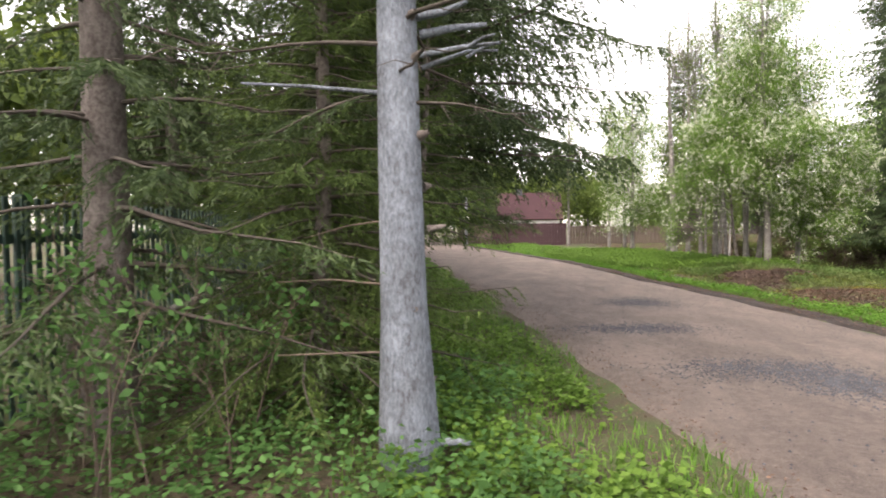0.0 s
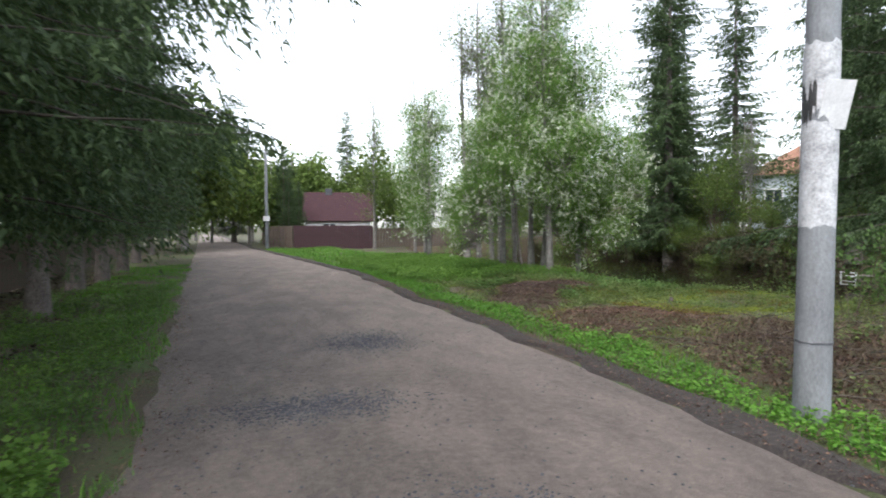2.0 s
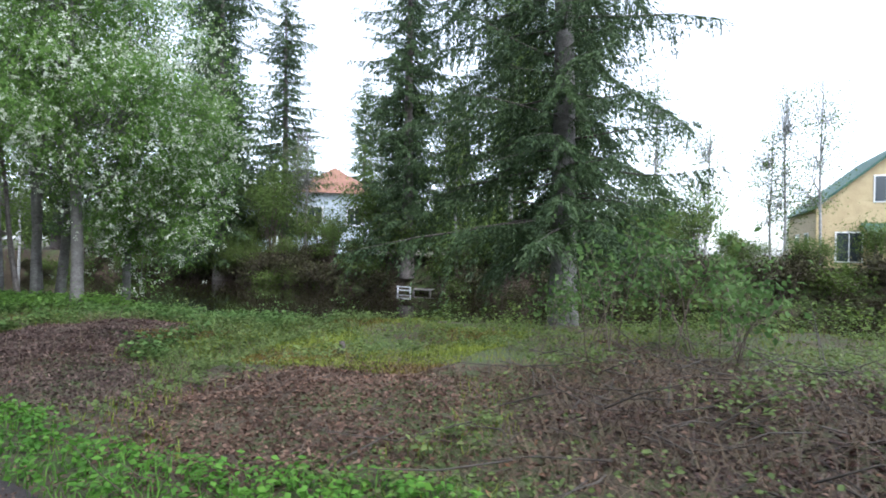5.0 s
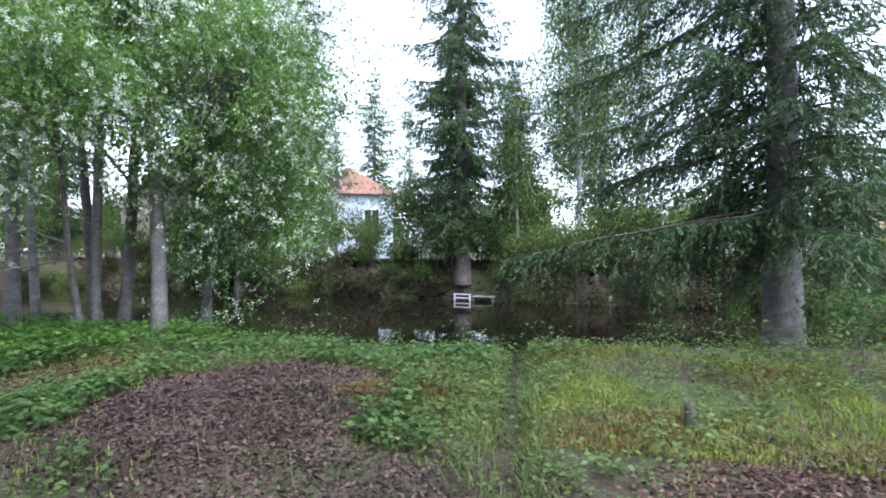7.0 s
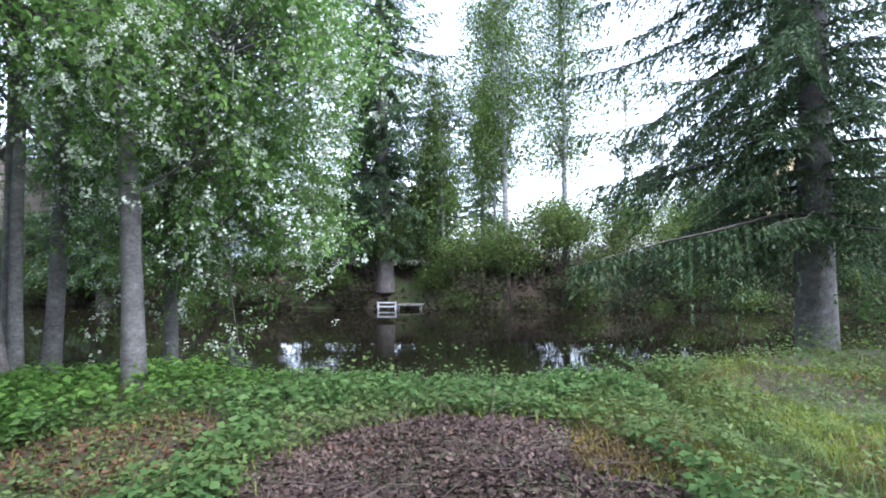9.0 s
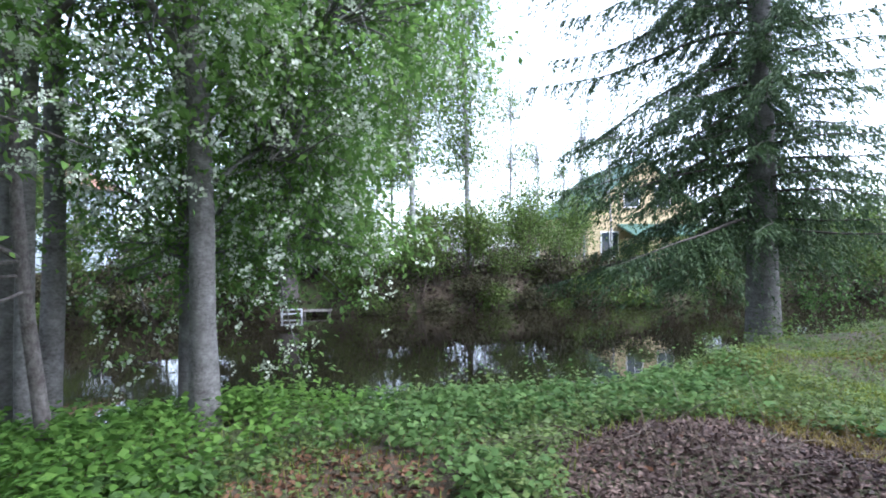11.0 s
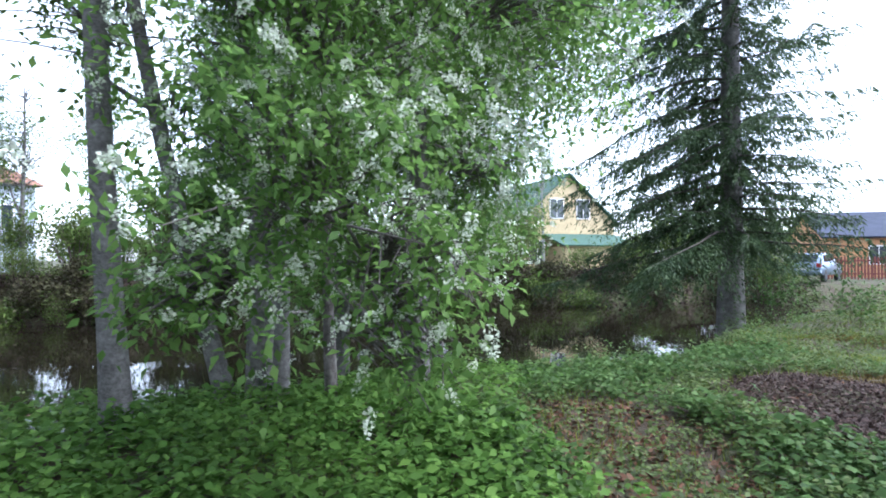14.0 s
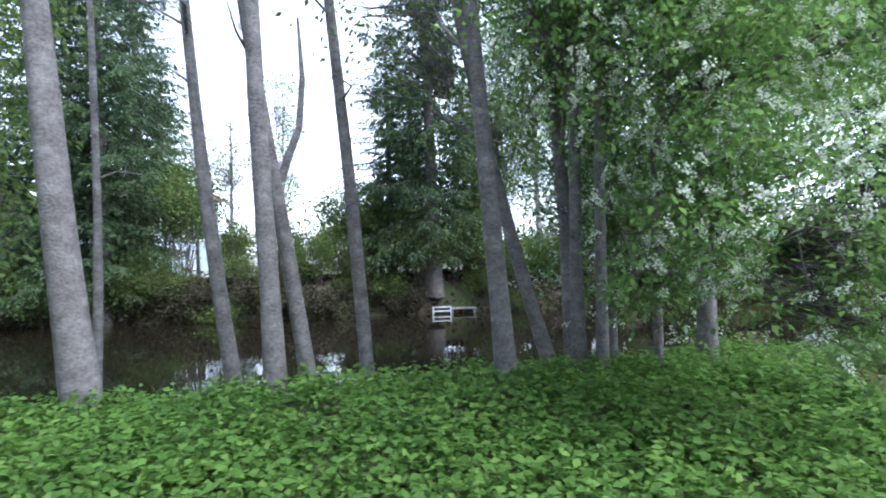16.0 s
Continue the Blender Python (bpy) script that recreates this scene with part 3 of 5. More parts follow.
def broadleaf(name, x, y, height, r, lobes, label, category, seed, leaf_mat, bark, per_area=60, leaf=0.075, spread=0.13, blossoms=0.0, lean=(0, 0), bow=(0, 0), group="", hang=0.5, bare=0, petal=0.034):
    """Lobes are given from the tree's foot: (dx, dy, z, rx, ry, rz, height at which the limb leaves the trunk)."""
    rng = np.random.default_rng(seed)
    z0 = float(land(x, y)) - 0.06
    top = holder(name, pose(x, y, z0), label, category, group)
    path, (v, f) = bent_trunk(x, y, height, r, lean, bow, seed)
    piece("trunk", v, f, bark, top, True)
    wood = Heap()
    at = lambda h: np.array([np.interp(h, path[:, 2], path[:, c]) for c in range(3)])
    full = [(*lb[:6], at(lb[6])) for lb in lobes]
    for i in range(bare):
        h = rng.uniform(0.35, 0.98) * height
        a = at(h)
        az = rng.uniform(0, 2 * np.pi)
        ln = rng.uniform(0.5, 1.5) * (1.1 - h / height * 0.6)
        e = a + [math.cos(az) * ln, math.sin(az) * ln, ln * rng.uniform(0.1, 0.9)]
        v, f = tube([a, (a + e) / 2 + rng.normal(size=3) * 0.08, e], [0.02, 0.012, 0.004], 5)
        wood.add(v, f)
        for _ in range(4):
            q = a + (e - a) * rng.uniform(0.4, 1)
            g = q + rng.normal(size=3) * 0.22 * ln + [0, 0, 0.1]
            v, f = tube([q, (q + g) / 2 + rng.normal(size=3) * 0.03, g], [0.006, 0.004, 0.002], 3)
            wood.add(v, f)
    if full:
        leaves, flowers = crown(rng, full, per_area, leaf, spread, wood, blossoms, hang, petal)
        tagged(piece("foliage", *leaves.out(), leaf_mat, top), kind="stuff")
        if blossoms:
            tagged(piece("blossom", *flowers.out(), M_BLOSSOM, top, label="white drooping blossom clusters"), kind="stuff")
    if wood.n:
        tagged(piece("limbwork", *wood.out(), bark, top), kind="stuff")
    return top


# row of spruces along the road's far side, from the first trunk on
spruce("spruce_tree", 0.86, 4.66, 13, 2.2, 2.4, 100, 0.08, 0.04, 11, "spruce with pale grey lichened trunk and broken dead branches", 0.148, bark=M_BARK_GREY, dead_below=3.4, group="roadside spruces", lean=(-0.45, 0.1), fine=1.6, wide=0.16)
spruce("spruce_tree", 0.0, 5.6, 6.5, 0.15, 1.4, 230, 0.05, 0.036, 12, "young green spruce with branches down to the ground", 0.07, mat=M_SPRUCE_YOUNG, group="roadside spruces", droop=(0.35, 0.7), fine=1.6, wide=0.2, hang=0.3)
spruce("spruce_tree", -1.55, 5.3, 13, 0.5, 2.3, 130, 0.08, 0.046, 13, "dark spruce with rough brown trunk and low branches", 0.17, dead_below=0.9, group="roadside spruces", fine=1.4, wide=0.2, hang=0.4, whorl=4)
row_a = spruce("spruce_tree", 0.28, 8.5, 15, 2.0, 3.35, 320, 0.075, 0.048, 14, "dark roadside spruce with dead lower branches", 0.165, dead_below=2.4, group="roadside spruces", wide=0.32, skirt=0.55, full=0.12, taper=0.55, vary=(0.6, 1.08), droop=(0.12, 0.4), hang=0.6, whorl=4, fine=1.2, low=1.3, bias=(-0.1, 0.08))
row_b = spruce("spruce_tree", -0.85, 11.75, 15, 1.5, 3.7, 260, 0.10, 0.06, 15, "dark roadside spruce with branches reaching over the verge", 0.165, dead_below=2.0, group="roadside spruces", wide=0.34, skirt=0.55, full=0.12, taper=0.55, vary=(0.6, 1.08), droop=(0.12, 0.4), hang=0.6, whorl=4, fine=1.2, low=1.3, bias=(-0.1, 0.08))
spruce("spruce_tree", 0.75, 6.6, 4.2, 1.5, 0.9, 80, 0.055, 0.035, 16, "thin young spruce at the verge with fresh green tips", 0.045, mat=M_SPRUCE_YOUNG, group="roadside spruces", fine=1.9, wide=0.16, hang=0.2)
row_c = spruce("spruce_tree", -1.3, 15.8, 14.5, 1.4, 3.5, 170, 0.17, 0.10, 18, "dark roadside spruce with branches reaching over the verge", 0.165, dead_below=2.0, group="roadside spruces", wide=0.36, skirt=0.5, full=0.15, vary=(0.7, 1.05), droop=(0.25, 0.55), hang=0.5)
# the last copy, behind the fence, is added to darken the background
for k, (tx, ty) in enumerate(((-1.9, 19.3), (-2.5, 23.0), (-3.1, 27.0), (-3.8, 31.5), (-5.2, 40.0), (-5.0, 12.6))):
    copy_thing(row_c, pose(tx, ty, float(land(tx, ty)) - 0.05, 0, 0, 77 * k))

first = bpy.data.objects["spruce_tree"]
rngs = np.random.default_rng(8)
for k in range(13):
    h, az = 0.5 + 0.24 * k + rngs.uniform(-0.1, 0.1), rngs.uniform(-2.6, 1.2)
    r0 = 0.148 * (1 - h / 13) ** 1.1
    d = np.array([math.cos(az), math.sin(az), 0.2])
    c = np.array([0.02 - 0.035 * h, 0.0, h])
    ln = rngs.uniform(0.015, 0.04) if k % 4 else rngs.uniform(0.06, 0.12)
    v, f = tube([c + d * r0 * 0.75, c + d * (r0 + ln * 0.4), c + d * (r0 + ln)], [0.026, 0.016, 0.008] if k % 4 == 0 else [0.034, 0.02, 0.012], 7, 0.1, rngs)
    piece("branch_stub", v, f, M_BARK_SPRUCE, first, True)
for h, az, ln, rise, r in ((2.62, -0.1, 0.36, 0.10, 0.03), (2.50, -0.35, 0.46, 0.02, 0.018), (2.42, 0.05, 0.42, 0.22, 0.016), (2.72, -0.5, 0.30, 0.05, 0.026), (2.28, 3.0, 0.95, 0.12, 0.017), (1.12, 3.05, 0.75, 0.02, 0.008), (1.55, 2.6, 0.8, -0.15, 0.007), (0.72, 3.3, 0.7, 0.0, 0.008), (0.16, -0.25, 0.18, 0.06, 0.03)):
    d = np.array([math.cos(az), math.sin(az), rise])
    c = np.array([0.02 - 0.035 * h, 0.0, h])
    tip = c + d * (0.14 + ln)
    v, f = tube([c + d * 0.1, c + d * (0.14 + ln * 0.5) + rngs.normal(size=3) * 0.02, tip], [r, r * 0.75, r * 0.45], 7, 0.08, rngs)
    piece("broken_branch", v, f, M_BARK_GREY if r > 0.01 else M_TWIG, first, True, "broken dead branch")
    if ln > 0.4 and az < 2:
        q = c + d * (0.14 + ln * 0.55)
        v, f = tube([q, q + [0.10, -0.03, 0.05], q + [0.17, -0.05, 0.06]], [r * 0.6, r * 0.5, r * 0.3], 6, 0.08, rngs)
        piece("broken_branch", v, f, M_BARK_GREY, first, True, "broken dead branch")

# spruces round the pond
spruce("spruce_tree", 15.4, 12.2, 20, 2.2, 3.7, 235, 0.075, 0.064, 21, "tall spruce on the pond bank with wide drooping branches", 0.25, bark=M_BARK_ALDER, group="pond spruces", lean=(-0.3, 0.25), taper=0.6, droop=(0.12, 0.45), wide=0.34, skirt=0.9, bias=(0.7, 0.26), hang=0.85, whorl=5, vary=(0.4, 1.12), fine=1.3, low=1.25, sag=0.4)
far_a = spruce("spruce_tree", 25.35, 22.1, 21, 1.6, 3.0, 240, 0.10, 0.10, 22, "tall slender dark spruce across the pond", 0.27, group="pond spruces", droop=(0.3, 0.65), wide=0.38, skirt=0.75, hang=0.85, taper=0.5, whorl=5, vary=(0.45, 1.15), fine=1.2)
for k, (tx, ty, s, w) in enumerate(((25.0, 33.6, 1.0, 1.15), (31.0, 35.0, 0.85, 1.1), (32.5, 43.0, 0.75, 1.2), (24.0, 47.0, 0.8, 1.2), (20.0, 52.0, 0.8, 1.2), (27.6, 23.6, 0.5, 0.75), (27.3, 20.6, 0.38, 0.6), (26.2, 35.8, 0.9, 1.1))):
    c = copy_thing(far_a, pose(tx, ty, float(land(tx, ty)) - 0.05, 0, 0, 61 * k + 30))
    c.scale = (w, w, s)

# bird cherries and alders on the near bank
cherry = lambda *a, **k: broadleaf("bird_cherry_tree", *a, "bird cherry in white bloom on the pond bank", "bird cherry", **k)
cherry(12.1, 20.45, 8.5, 0.095, [(0.0, 0.0, 2.7, 1.1, 1.1, 1.3, 1.6), (-0.1, -0.1, 4.6, 1.7, 1.7, 1.7, 2.4), (0.0, 0.2, 6.8, 1.5, 1.5, 1.9, 4.5), (0.8, -0.6, 3.6, 1.1, 1.1, 1.0, 2.2), (0.1, -1.3, 2.8, 1.0, 0.9, 1.2, 2.0), (0.3, -1.7, 4.8, 1.1, 1.0, 1.3, 3.0)],
       seed=31, leaf_mat=M_CHERRY, bark=M_BARK_ALDER, per_area=125, blossoms=1.3, lean=(-0.15, 0.1), group="bird cherries")
cherry(10.8, 19.87, 9.5, 0.105, [(-0.3, 0.0, 3.9, 1.7, 1.5, 1.6, 2.4), (-0.2, 0.3, 6.3, 1.7, 1.8, 1.8, 4.0), (0.1, 0.5, 8.4, 1.2, 1.3, 1.7, 6.0), (-1.2, 0.6, 4.6, 1.3, 1.3, 1.2, 2.8), (0.1, -1.4, 3.7, 1.2, 1.1, 1.2, 2.4), (0.35, -0.7, 2.5, 0.8, 0.8, 0.8, 1.9)],
       seed=32, leaf_mat=M_CHERRY, bark=M_BARK_ALDER, per_area=120, blossoms=1.1, lean=(-0.25, 0.2), group="bird cherries")
cherry(11.15, 21.3, 8.0, 0.10, [(0.6, -0.2, 4.8, 1.3, 1.2, 1.3, 2.6), (0.2, 0.3, 7.0, 1.5, 1.6, 1.7, 4.0), (-1.6, 0.5, 4.2, 1.1, 1.1, 1.0, 2.6)],
       seed=33, leaf_mat=M_CHERRY, bark=M_BARK_ALDER, per_area=90, blossoms=0.9, lean=(0.5, 0.3), bow=(0.1, -0.1), group="bird cherries")

cherry(9.2, 29.5, 7.5, 0.11, [(0, 0, 2.6, 1.6, 1.6, 1.6, 1.4), (-0.2, 0.2, 4.8, 1.7, 1.7, 1.7, 2.6), (0.2, 0, 6.6, 1.2, 1.2, 1.5, 4.2)],
       seed=34, leaf_mat=M_CHERRY, bark=M_BARK_ALDER, per_area=110, blossoms=1.2, group="bird cherries")

cherry(10.3, 20.75, 5.2, 0.05, [(-1.85, 0.25, 1.75, 0.75, 0.85, 0.72, 1.4), (-1.6, 0.1, 2.75, 0.95, 1.05, 0.9, 1.9), (-1.3, -1.5, 3.3, 0.85, 0.8, 0.7, 2.6), (-0.9, -0.15, 4.3, 1.2, 1.2, 1.0, 2.8), (-1.7, 0.85, 1.2, 0.3, 0.32, 0.24, 1.3), (-2.3, -0.3, 1.25, 0.3, 0.34, 0.28, 1.4), (-2.3, -0.25, 0.84, 0.10, 0.12, 0.15, 1.2)],
       seed=35, leaf_mat=M_CHERRY, bark=M_BARK_SPRUCE, per_area=230, leaf=0.06, spread=0.11, blossoms=0.5, lean=(-0.7, 0), group="bird cherries", petal=0.0165, hang=0.35)

alder = lambda *a, **k: broadleaf("alder_tree", *a, "grey-barked alder trunk with thin young leaves", "alder tree", leaf_mat=M_BIRCH, bark=M_BARK_ALDER, group="bank alders", per_area=20, leaf=0.08, spread=0.24, **k)
alder(10.17, 22.27, 10, 0.10, [(0.3, 0.2, 6.5, 1.6, 1.6, 1.8, 4.5), (0, 0, 8.5, 1.4, 1.4, 1.6, 6.5), (0.6, 0.7, 4.2, 1.0, 1.0, 0.8, 3.2)], seed=41, lean=(0.1, 0.45), bow=(0.05, 0.0), bare=12)
alder(10.71, 21.14, 10, 0.065, [(0.2, 0, 7.2, 1.4, 1.4, 1.8, 5), (0.5, 0.5, 4.3, 0.9, 0.9, 0.8, 3.4)], seed=42, lean=(-0.1, -0.35), bare=8)
alder(10.81, 21.32, 9.5, 0.08, [(0.2, 0, 7.0, 1.3, 1.3, 1.8, 5), (0.3, 0.3, 3.9, 0.9, 0.9, 0.8, 3.0)], seed=43, lean=(-0.05, -0.1), bare=8)
alder(10.95, 21.5, 9, 0.085, [(0, 0.4, 6.8, 1.5, 1.5, 1.6, 4), (0.6, 1.3, 3.9, 1.2, 1.1, 0.9, 2.8), (0.4, 0.6, 3.0, 0.7, 0.7, 0.5, 2.4)], seed=44, lean=(0.4, 1.3), bow=(0.05, 0.4), bare=8)
alder(11.12, 23.56, 10, 0.085, [(0, 0, 8.5, 1.4, 1.4, 1.6, 6)], seed=45, lean=(0.0, 0.65), bow=(0, 0.05), bare=8)
fork = alder(10.42, 24.11, 9, 0.085, [(0, 0, 8, 1.3, 1.3, 1.5, 6)], seed=46, lean=(-0.1, 0.95), bow=(0, 0.1), bare=6)
v, f = tube([(-0.02, 0.24, 2.3), (0.0, 0.16, 2.55), (0.0, 0.06, 2.8), (0.02, 0.02, 3.3), (0.02, 0.05, 3.9)], [0.045, 0.042, 0.036, 0.028, 0.012], 8)
piece("forked_branch", v, f, M_BARK_ALDER, fork, True)
alder(9.98, 24.37, 10, 0.095, [(0, 0, 8.5, 1.4, 1.4, 1.6, 6)], seed=47, lean=(0.0, 0.15), bow=(0, 0.04), bare=14)
alder(10.75, 24.85, 9.5, 0.085, [(0, 0, 8, 1.4, 1.4, 1.6, 6)], seed=48, lean=(0.0, 0.95), bow=(0, 0.05), bare=8)
alder(10.0, 25.93, 10, 0.145, [(0, 0, 8.5, 1.4, 1.4, 1.6, 6)], seed=49, lean=(0, 0.95), bow=(0, 0.08), bare=6)
alder(11.6, 26.7, 9, 0.06, [(0, 0, 7.5, 1.4, 1.4, 1.6, 6)], seed=50, bare=6)

# birches and bushes across the pond
birch = lambda *a, **k: broadleaf("birch_tree", *a, "slender birch with sparse fresh leaves across the pond", "birch tree", leaf_mat=M_BIRCH, bark=M_BARK_BIRCH, group="far bank birches", leaf=0.11, spread=0.3, hang=0.9, bare=14, **k)
for k, (tx, ty, h) in enumerate(((25.9, 19.9, 7.5), (26.5, 17.7, 13), (27.3, 15.6, 12), (29.5, 18.5, 12), (37.5, 7.6, 8.5), (37.0, 6.2, 9), (39.3, 8.2, 7), (32.0, 13.0, 9), (35.0, 11.0, 7), (33, 29, 10), (20, 43, 11))):
    birch(tx, ty, h, 0.12 if k in (1, 2) else 0.07, [(0.3, 0.2, h * 0.38, 1.3, 1.3, h * 0.12, h * 0.3), (0.2, 0.1, h * 0.58, 1.7, 1.7, h * 0.2, h * 0.4), (-0.2, 0, h * 0.84, 1.4, 1.4, h * 0.2, h * 0.6)], seed=60 + k, per_area=(75, 75, 75, 75, 14, 14, 14, 14, 14, 40, 40)[k], lean=(0.1, 0.25 - 0.05 * k))


light_tree = lambda *a, **k: broadleaf("birch_tree", *a, "light green young birch behind the verge", "birch tree", leaf_mat=M_BIRCH, bark=M_BARK_ALDER, group="roadside birches", leaf=0.13, spread=0.35, bare=10, **k)
for k, (tx, ty, h) in enumerate(((8.2, 42.0, 10.5), (10.6, 40.0, 11.5), (12.5, 34.0, 10.0), (9.8, 33.0, 9.0), (13.5, 29.5, 10.0))):
    light_tree(tx, ty, h, 0.10, [(0, 0, h * 0.42, 1.3, 1.3, h * 0.2, h * 0.3), (0.1, 0, h * 0.72, 1.1, 1.1, h * 0.22, h * 0.5)], seed=120 + k, per_area=46)

far_proto = [broadleaf("deciduous_tree", tx, ty, h, 0.2, [(0, 0, h * 0.45, 2.6, 2.6, h * 0.25, h * 0.25), (1.0, 0.6, h * 0.7, 2.2, 2.2, h * 0.22, h * 0.4), (-1.0, -0.5, h * 0.75, 2.0, 2.0, h * 0.2, h * 0.4)],
                       "fresh green tree in the woods behind", "deciduous tree", seed=140 + q, leaf_mat=(M_BUSH, M_BIRCH)[q], bark=M_BARK_ALDER, per_area=7, leaf=0.6, spread=0.7, group="distant woods")
             for q, (tx, ty, h) in enumerate(((-7.5, 60.0, 11.0), (2.5, 68.0, 10.0)))]
rngw = np.random.default_rng(31)
spots = [(-9 + 3.4 * q, 70 + rngw.uniform(-5, 8)) for q in range(16)] + [(-8 - rngw.uniform(0, 6), -12 + 5.2 * q) for q in range(14)] + [(56 + rngw.uniform(-4, 8), -28 + 5.5 * q) for q in range(16)]
spots += [(47 - 3.2 * q, 52 + 1.6 * q + rngw.uniform(-2, 3)) for q in range(9)] + [(6 + 6 * q, -32 + rngw.uniform(-4, 4)) for q in range(9)] + [(-4.5, 46.0), (-5.5, 52.0), (-1.5, 61.0), (0.8, 57.0), (40, 24), (44, 28)]
for q, (tx, ty) in enumerate(spots):
    c = copy_thing(far_proto[q % 2], pose(tx, ty, 0.0, 0, 0, rngw.uniform(0, 360)))
    s = rngw.uniform(0.35, 0.6) if tx > 20 else rngw.uniform(0.65, 1.0)
    c.scale = (s, s, s)
for q, (tx, ty, s) in enumerate(((2.4, 52.5, 0.30), (1.9, 55.5, 0.42), (3.2, 51.5, 0.26), (-3.5, 66, 0.7), (8.5, 68, 0.7), (46, 40, 0.8), (52, 22, 0.75))):
    c = copy_thing(far_a, pose(tx, ty, 0.0, 0, 0, 50 * q))
    c.scale = (s * 1.3, s * 1.3, s)


def bush(x, y, h, r, seed, mat, label, leafy=40, name="bush", leaf=0.115, stems=18, thick=0.018):
    rng = np.random.default_rng(seed)
    top = holder(name, pose(x, y, float(land(x, y)) - 0.03), label, "bush", "pond bushes")
    wood, heads = Heap(), []
    for i in range(stems):
        az, o = rng.uniform(0, 2 * np.pi), r * rng.uniform(0.3, 1.0)
        e = np.array([math.cos(az) * o, math.sin(az) * o, h * rng.uniform(0.6, 1.05)])
        a = rng.normal(size=3) * [0.12, 0.12, 0]
        m = (a + e) / 2 + [0, 0, 0.15 * h]
        v, f = tube([a, m, e], [thick, thick * 0.7, 0.003], 4)
        wood.add(v, f)
        for _ in range(7):
            q = m + (e - m) * rng.uniform(0, 1)
            g = q + rng.normal(size=3) * 0.25 * r + [0, 0, 0.12 * h]
            v, f = tube([q, (q + g) / 2 + rng.normal(size=3) * 0.04, g], [thick * 0.4, thick * 0.28, 0.0015], 3)
            wood.add(v, f)
            heads.append(g)
            heads.append((q + g) / 2)
    heads = np.array(heads)
    p = np.repeat(heads, leafy // 4, 0)
    p = p + rng.normal(size=p.shape) * 0.16 * r
    p[:, 2] = np.abs(p[:, 2])
    tagged(piece("stemwork", *wood.out(), M_TWIG, top), kind="stuff")
    tagged(piece("foliage", *leaf_quads(p, rng.normal(size=p.shape) + [0, 0, -0.2], leaf * rng.uniform(0.6, 1.4, len(p)), 0.55, 0.12, rng), mat, top), kind="stuff")
    return top


broadleaf("bare_tree", 27.5, 29.8, 6.5, 0.09, [(0, 0, 4.6, 1.6, 1.6, 1.4, 2.0)], "nearly bare tree with thin twigs across the pond", "tree", seed=66, leaf_mat=M_BIRCH, bark=M_BARK_ALDER, per_area=36, leaf=0.085, spread=0.35, bare=60, group="far bank trees")
broadleaf("bare_tree", 28.6, 31.5, 7.0, 0.08, [(0, 0, 5.4, 1.4, 1.4, 1.4, 2.6)], "nearly bare tree with thin twigs across the pond", "tree", seed=67, leaf_mat=M_BIRCH, bark=M_BARK_ALDER, per_area=36, leaf=0.085, spread=0.35, bare=60, group="far bank trees")
rngb = np.random.default_rng(9)
protos = [bush(27.5, 24.3, 2.6, 1.6, 71, M_BUSH, "green-budding willow bush on the far bank", 56), bush(27.0, 28.0, 2.2, 1.7, 72, M_BUSH, "twiggy bush leaning over the pond's far edge", 36), bush(26.9, 25.3, 3.4, 1.6, 73, M_BIRCH, "tall light green bush on the far bank", 60)]
for k in range(66):
    ty = -2 + 48 * (k + rngb.random()) / 66
    tx = float(bank_far(ty)) + rngb.choice([-0.1, 0.1, 0.6, 2.5]) + rngb.uniform(0, 0.5) if ty < 42 else 24 + rngb.uniform(-6, 6)
    if 20.4 < ty < 22.3 and tx < float(bank_far(ty)) + 1.2 or 3 < ty < 10 and k % 3:
        continue
    s = rngb.uniform(0.5, 1.0) * (0.72 if 29.5 < ty < 34 else 0.5 if 23.8 < ty < 29.5 else 1)
    c = copy_thing(protos[k % 3], pose(tx, ty, float(land(tx, ty)) - 0.05, 0, 0, rngb.uniform(0, 360)))
    c.scale = (s, s, s * rngb.uniform(0.8, 1.1))

for k, (tx, ty, h) in enumerate(((11.3, 10.5, 1.35), (11.9, 9.8, 1.45), (12.5, 9.2, 1.3), (11.0, 9.2, 0.9), (13.2, 11.6, 0.7), (14.8, 11.6, 0.8))):
    bush(tx, ty, h, 0.6, 80 + k, M_LEAFY, "sparse leafy green shrub near the water", 16, "shrub", 0.075, 6, 0.007)
for k, (tx, ty, h) in enumerate(((-0.75, 4.1, 1.25), (-1.2, 3.7, 1.0), (-0.35, 4.7, 1.1), (-1.35, 4.6, 1.6))):
    bush(tx, ty, h, 0.55, 110 + k, M_UNDER, "leafy green sapling under the roadside spruces", 16, "sapling", 0.058, 6, 0.008)
low_bush = [bush(float(bank_far(ty)) + 0.15, ty, 1.1, 0.9, 90 + k, (M_BRUSH, M_BUSH, M_BRUSH, M_BRUSH)[k % 4], "low twiggy bush hanging over the pond's far edge", 26) for k, ty in enumerate((2.0, 11.5, 18.7, 27.0))]
for k in range(64):
    ty = 0.5 + 0.7 * k + rngb.uniform(-0.4, 0.4)
    tx = float(bank_far(ty)) + rngb.uniform(-0.15, 1.3)
    if 20.3 < ty < 22.6 and tx < float(bank_far(ty)) + 1.2:
        continue
    c = copy_thing(low_bush[k % 4], pose(tx, ty, float(land(tx, ty)) - 0.03, 0, 0, rngb.uniform(0, 360)))
    s = rngb.uniform(0.6, 1.15)
    c.scale = (s, s, s * rngb.uniform(0.7, 1.0))

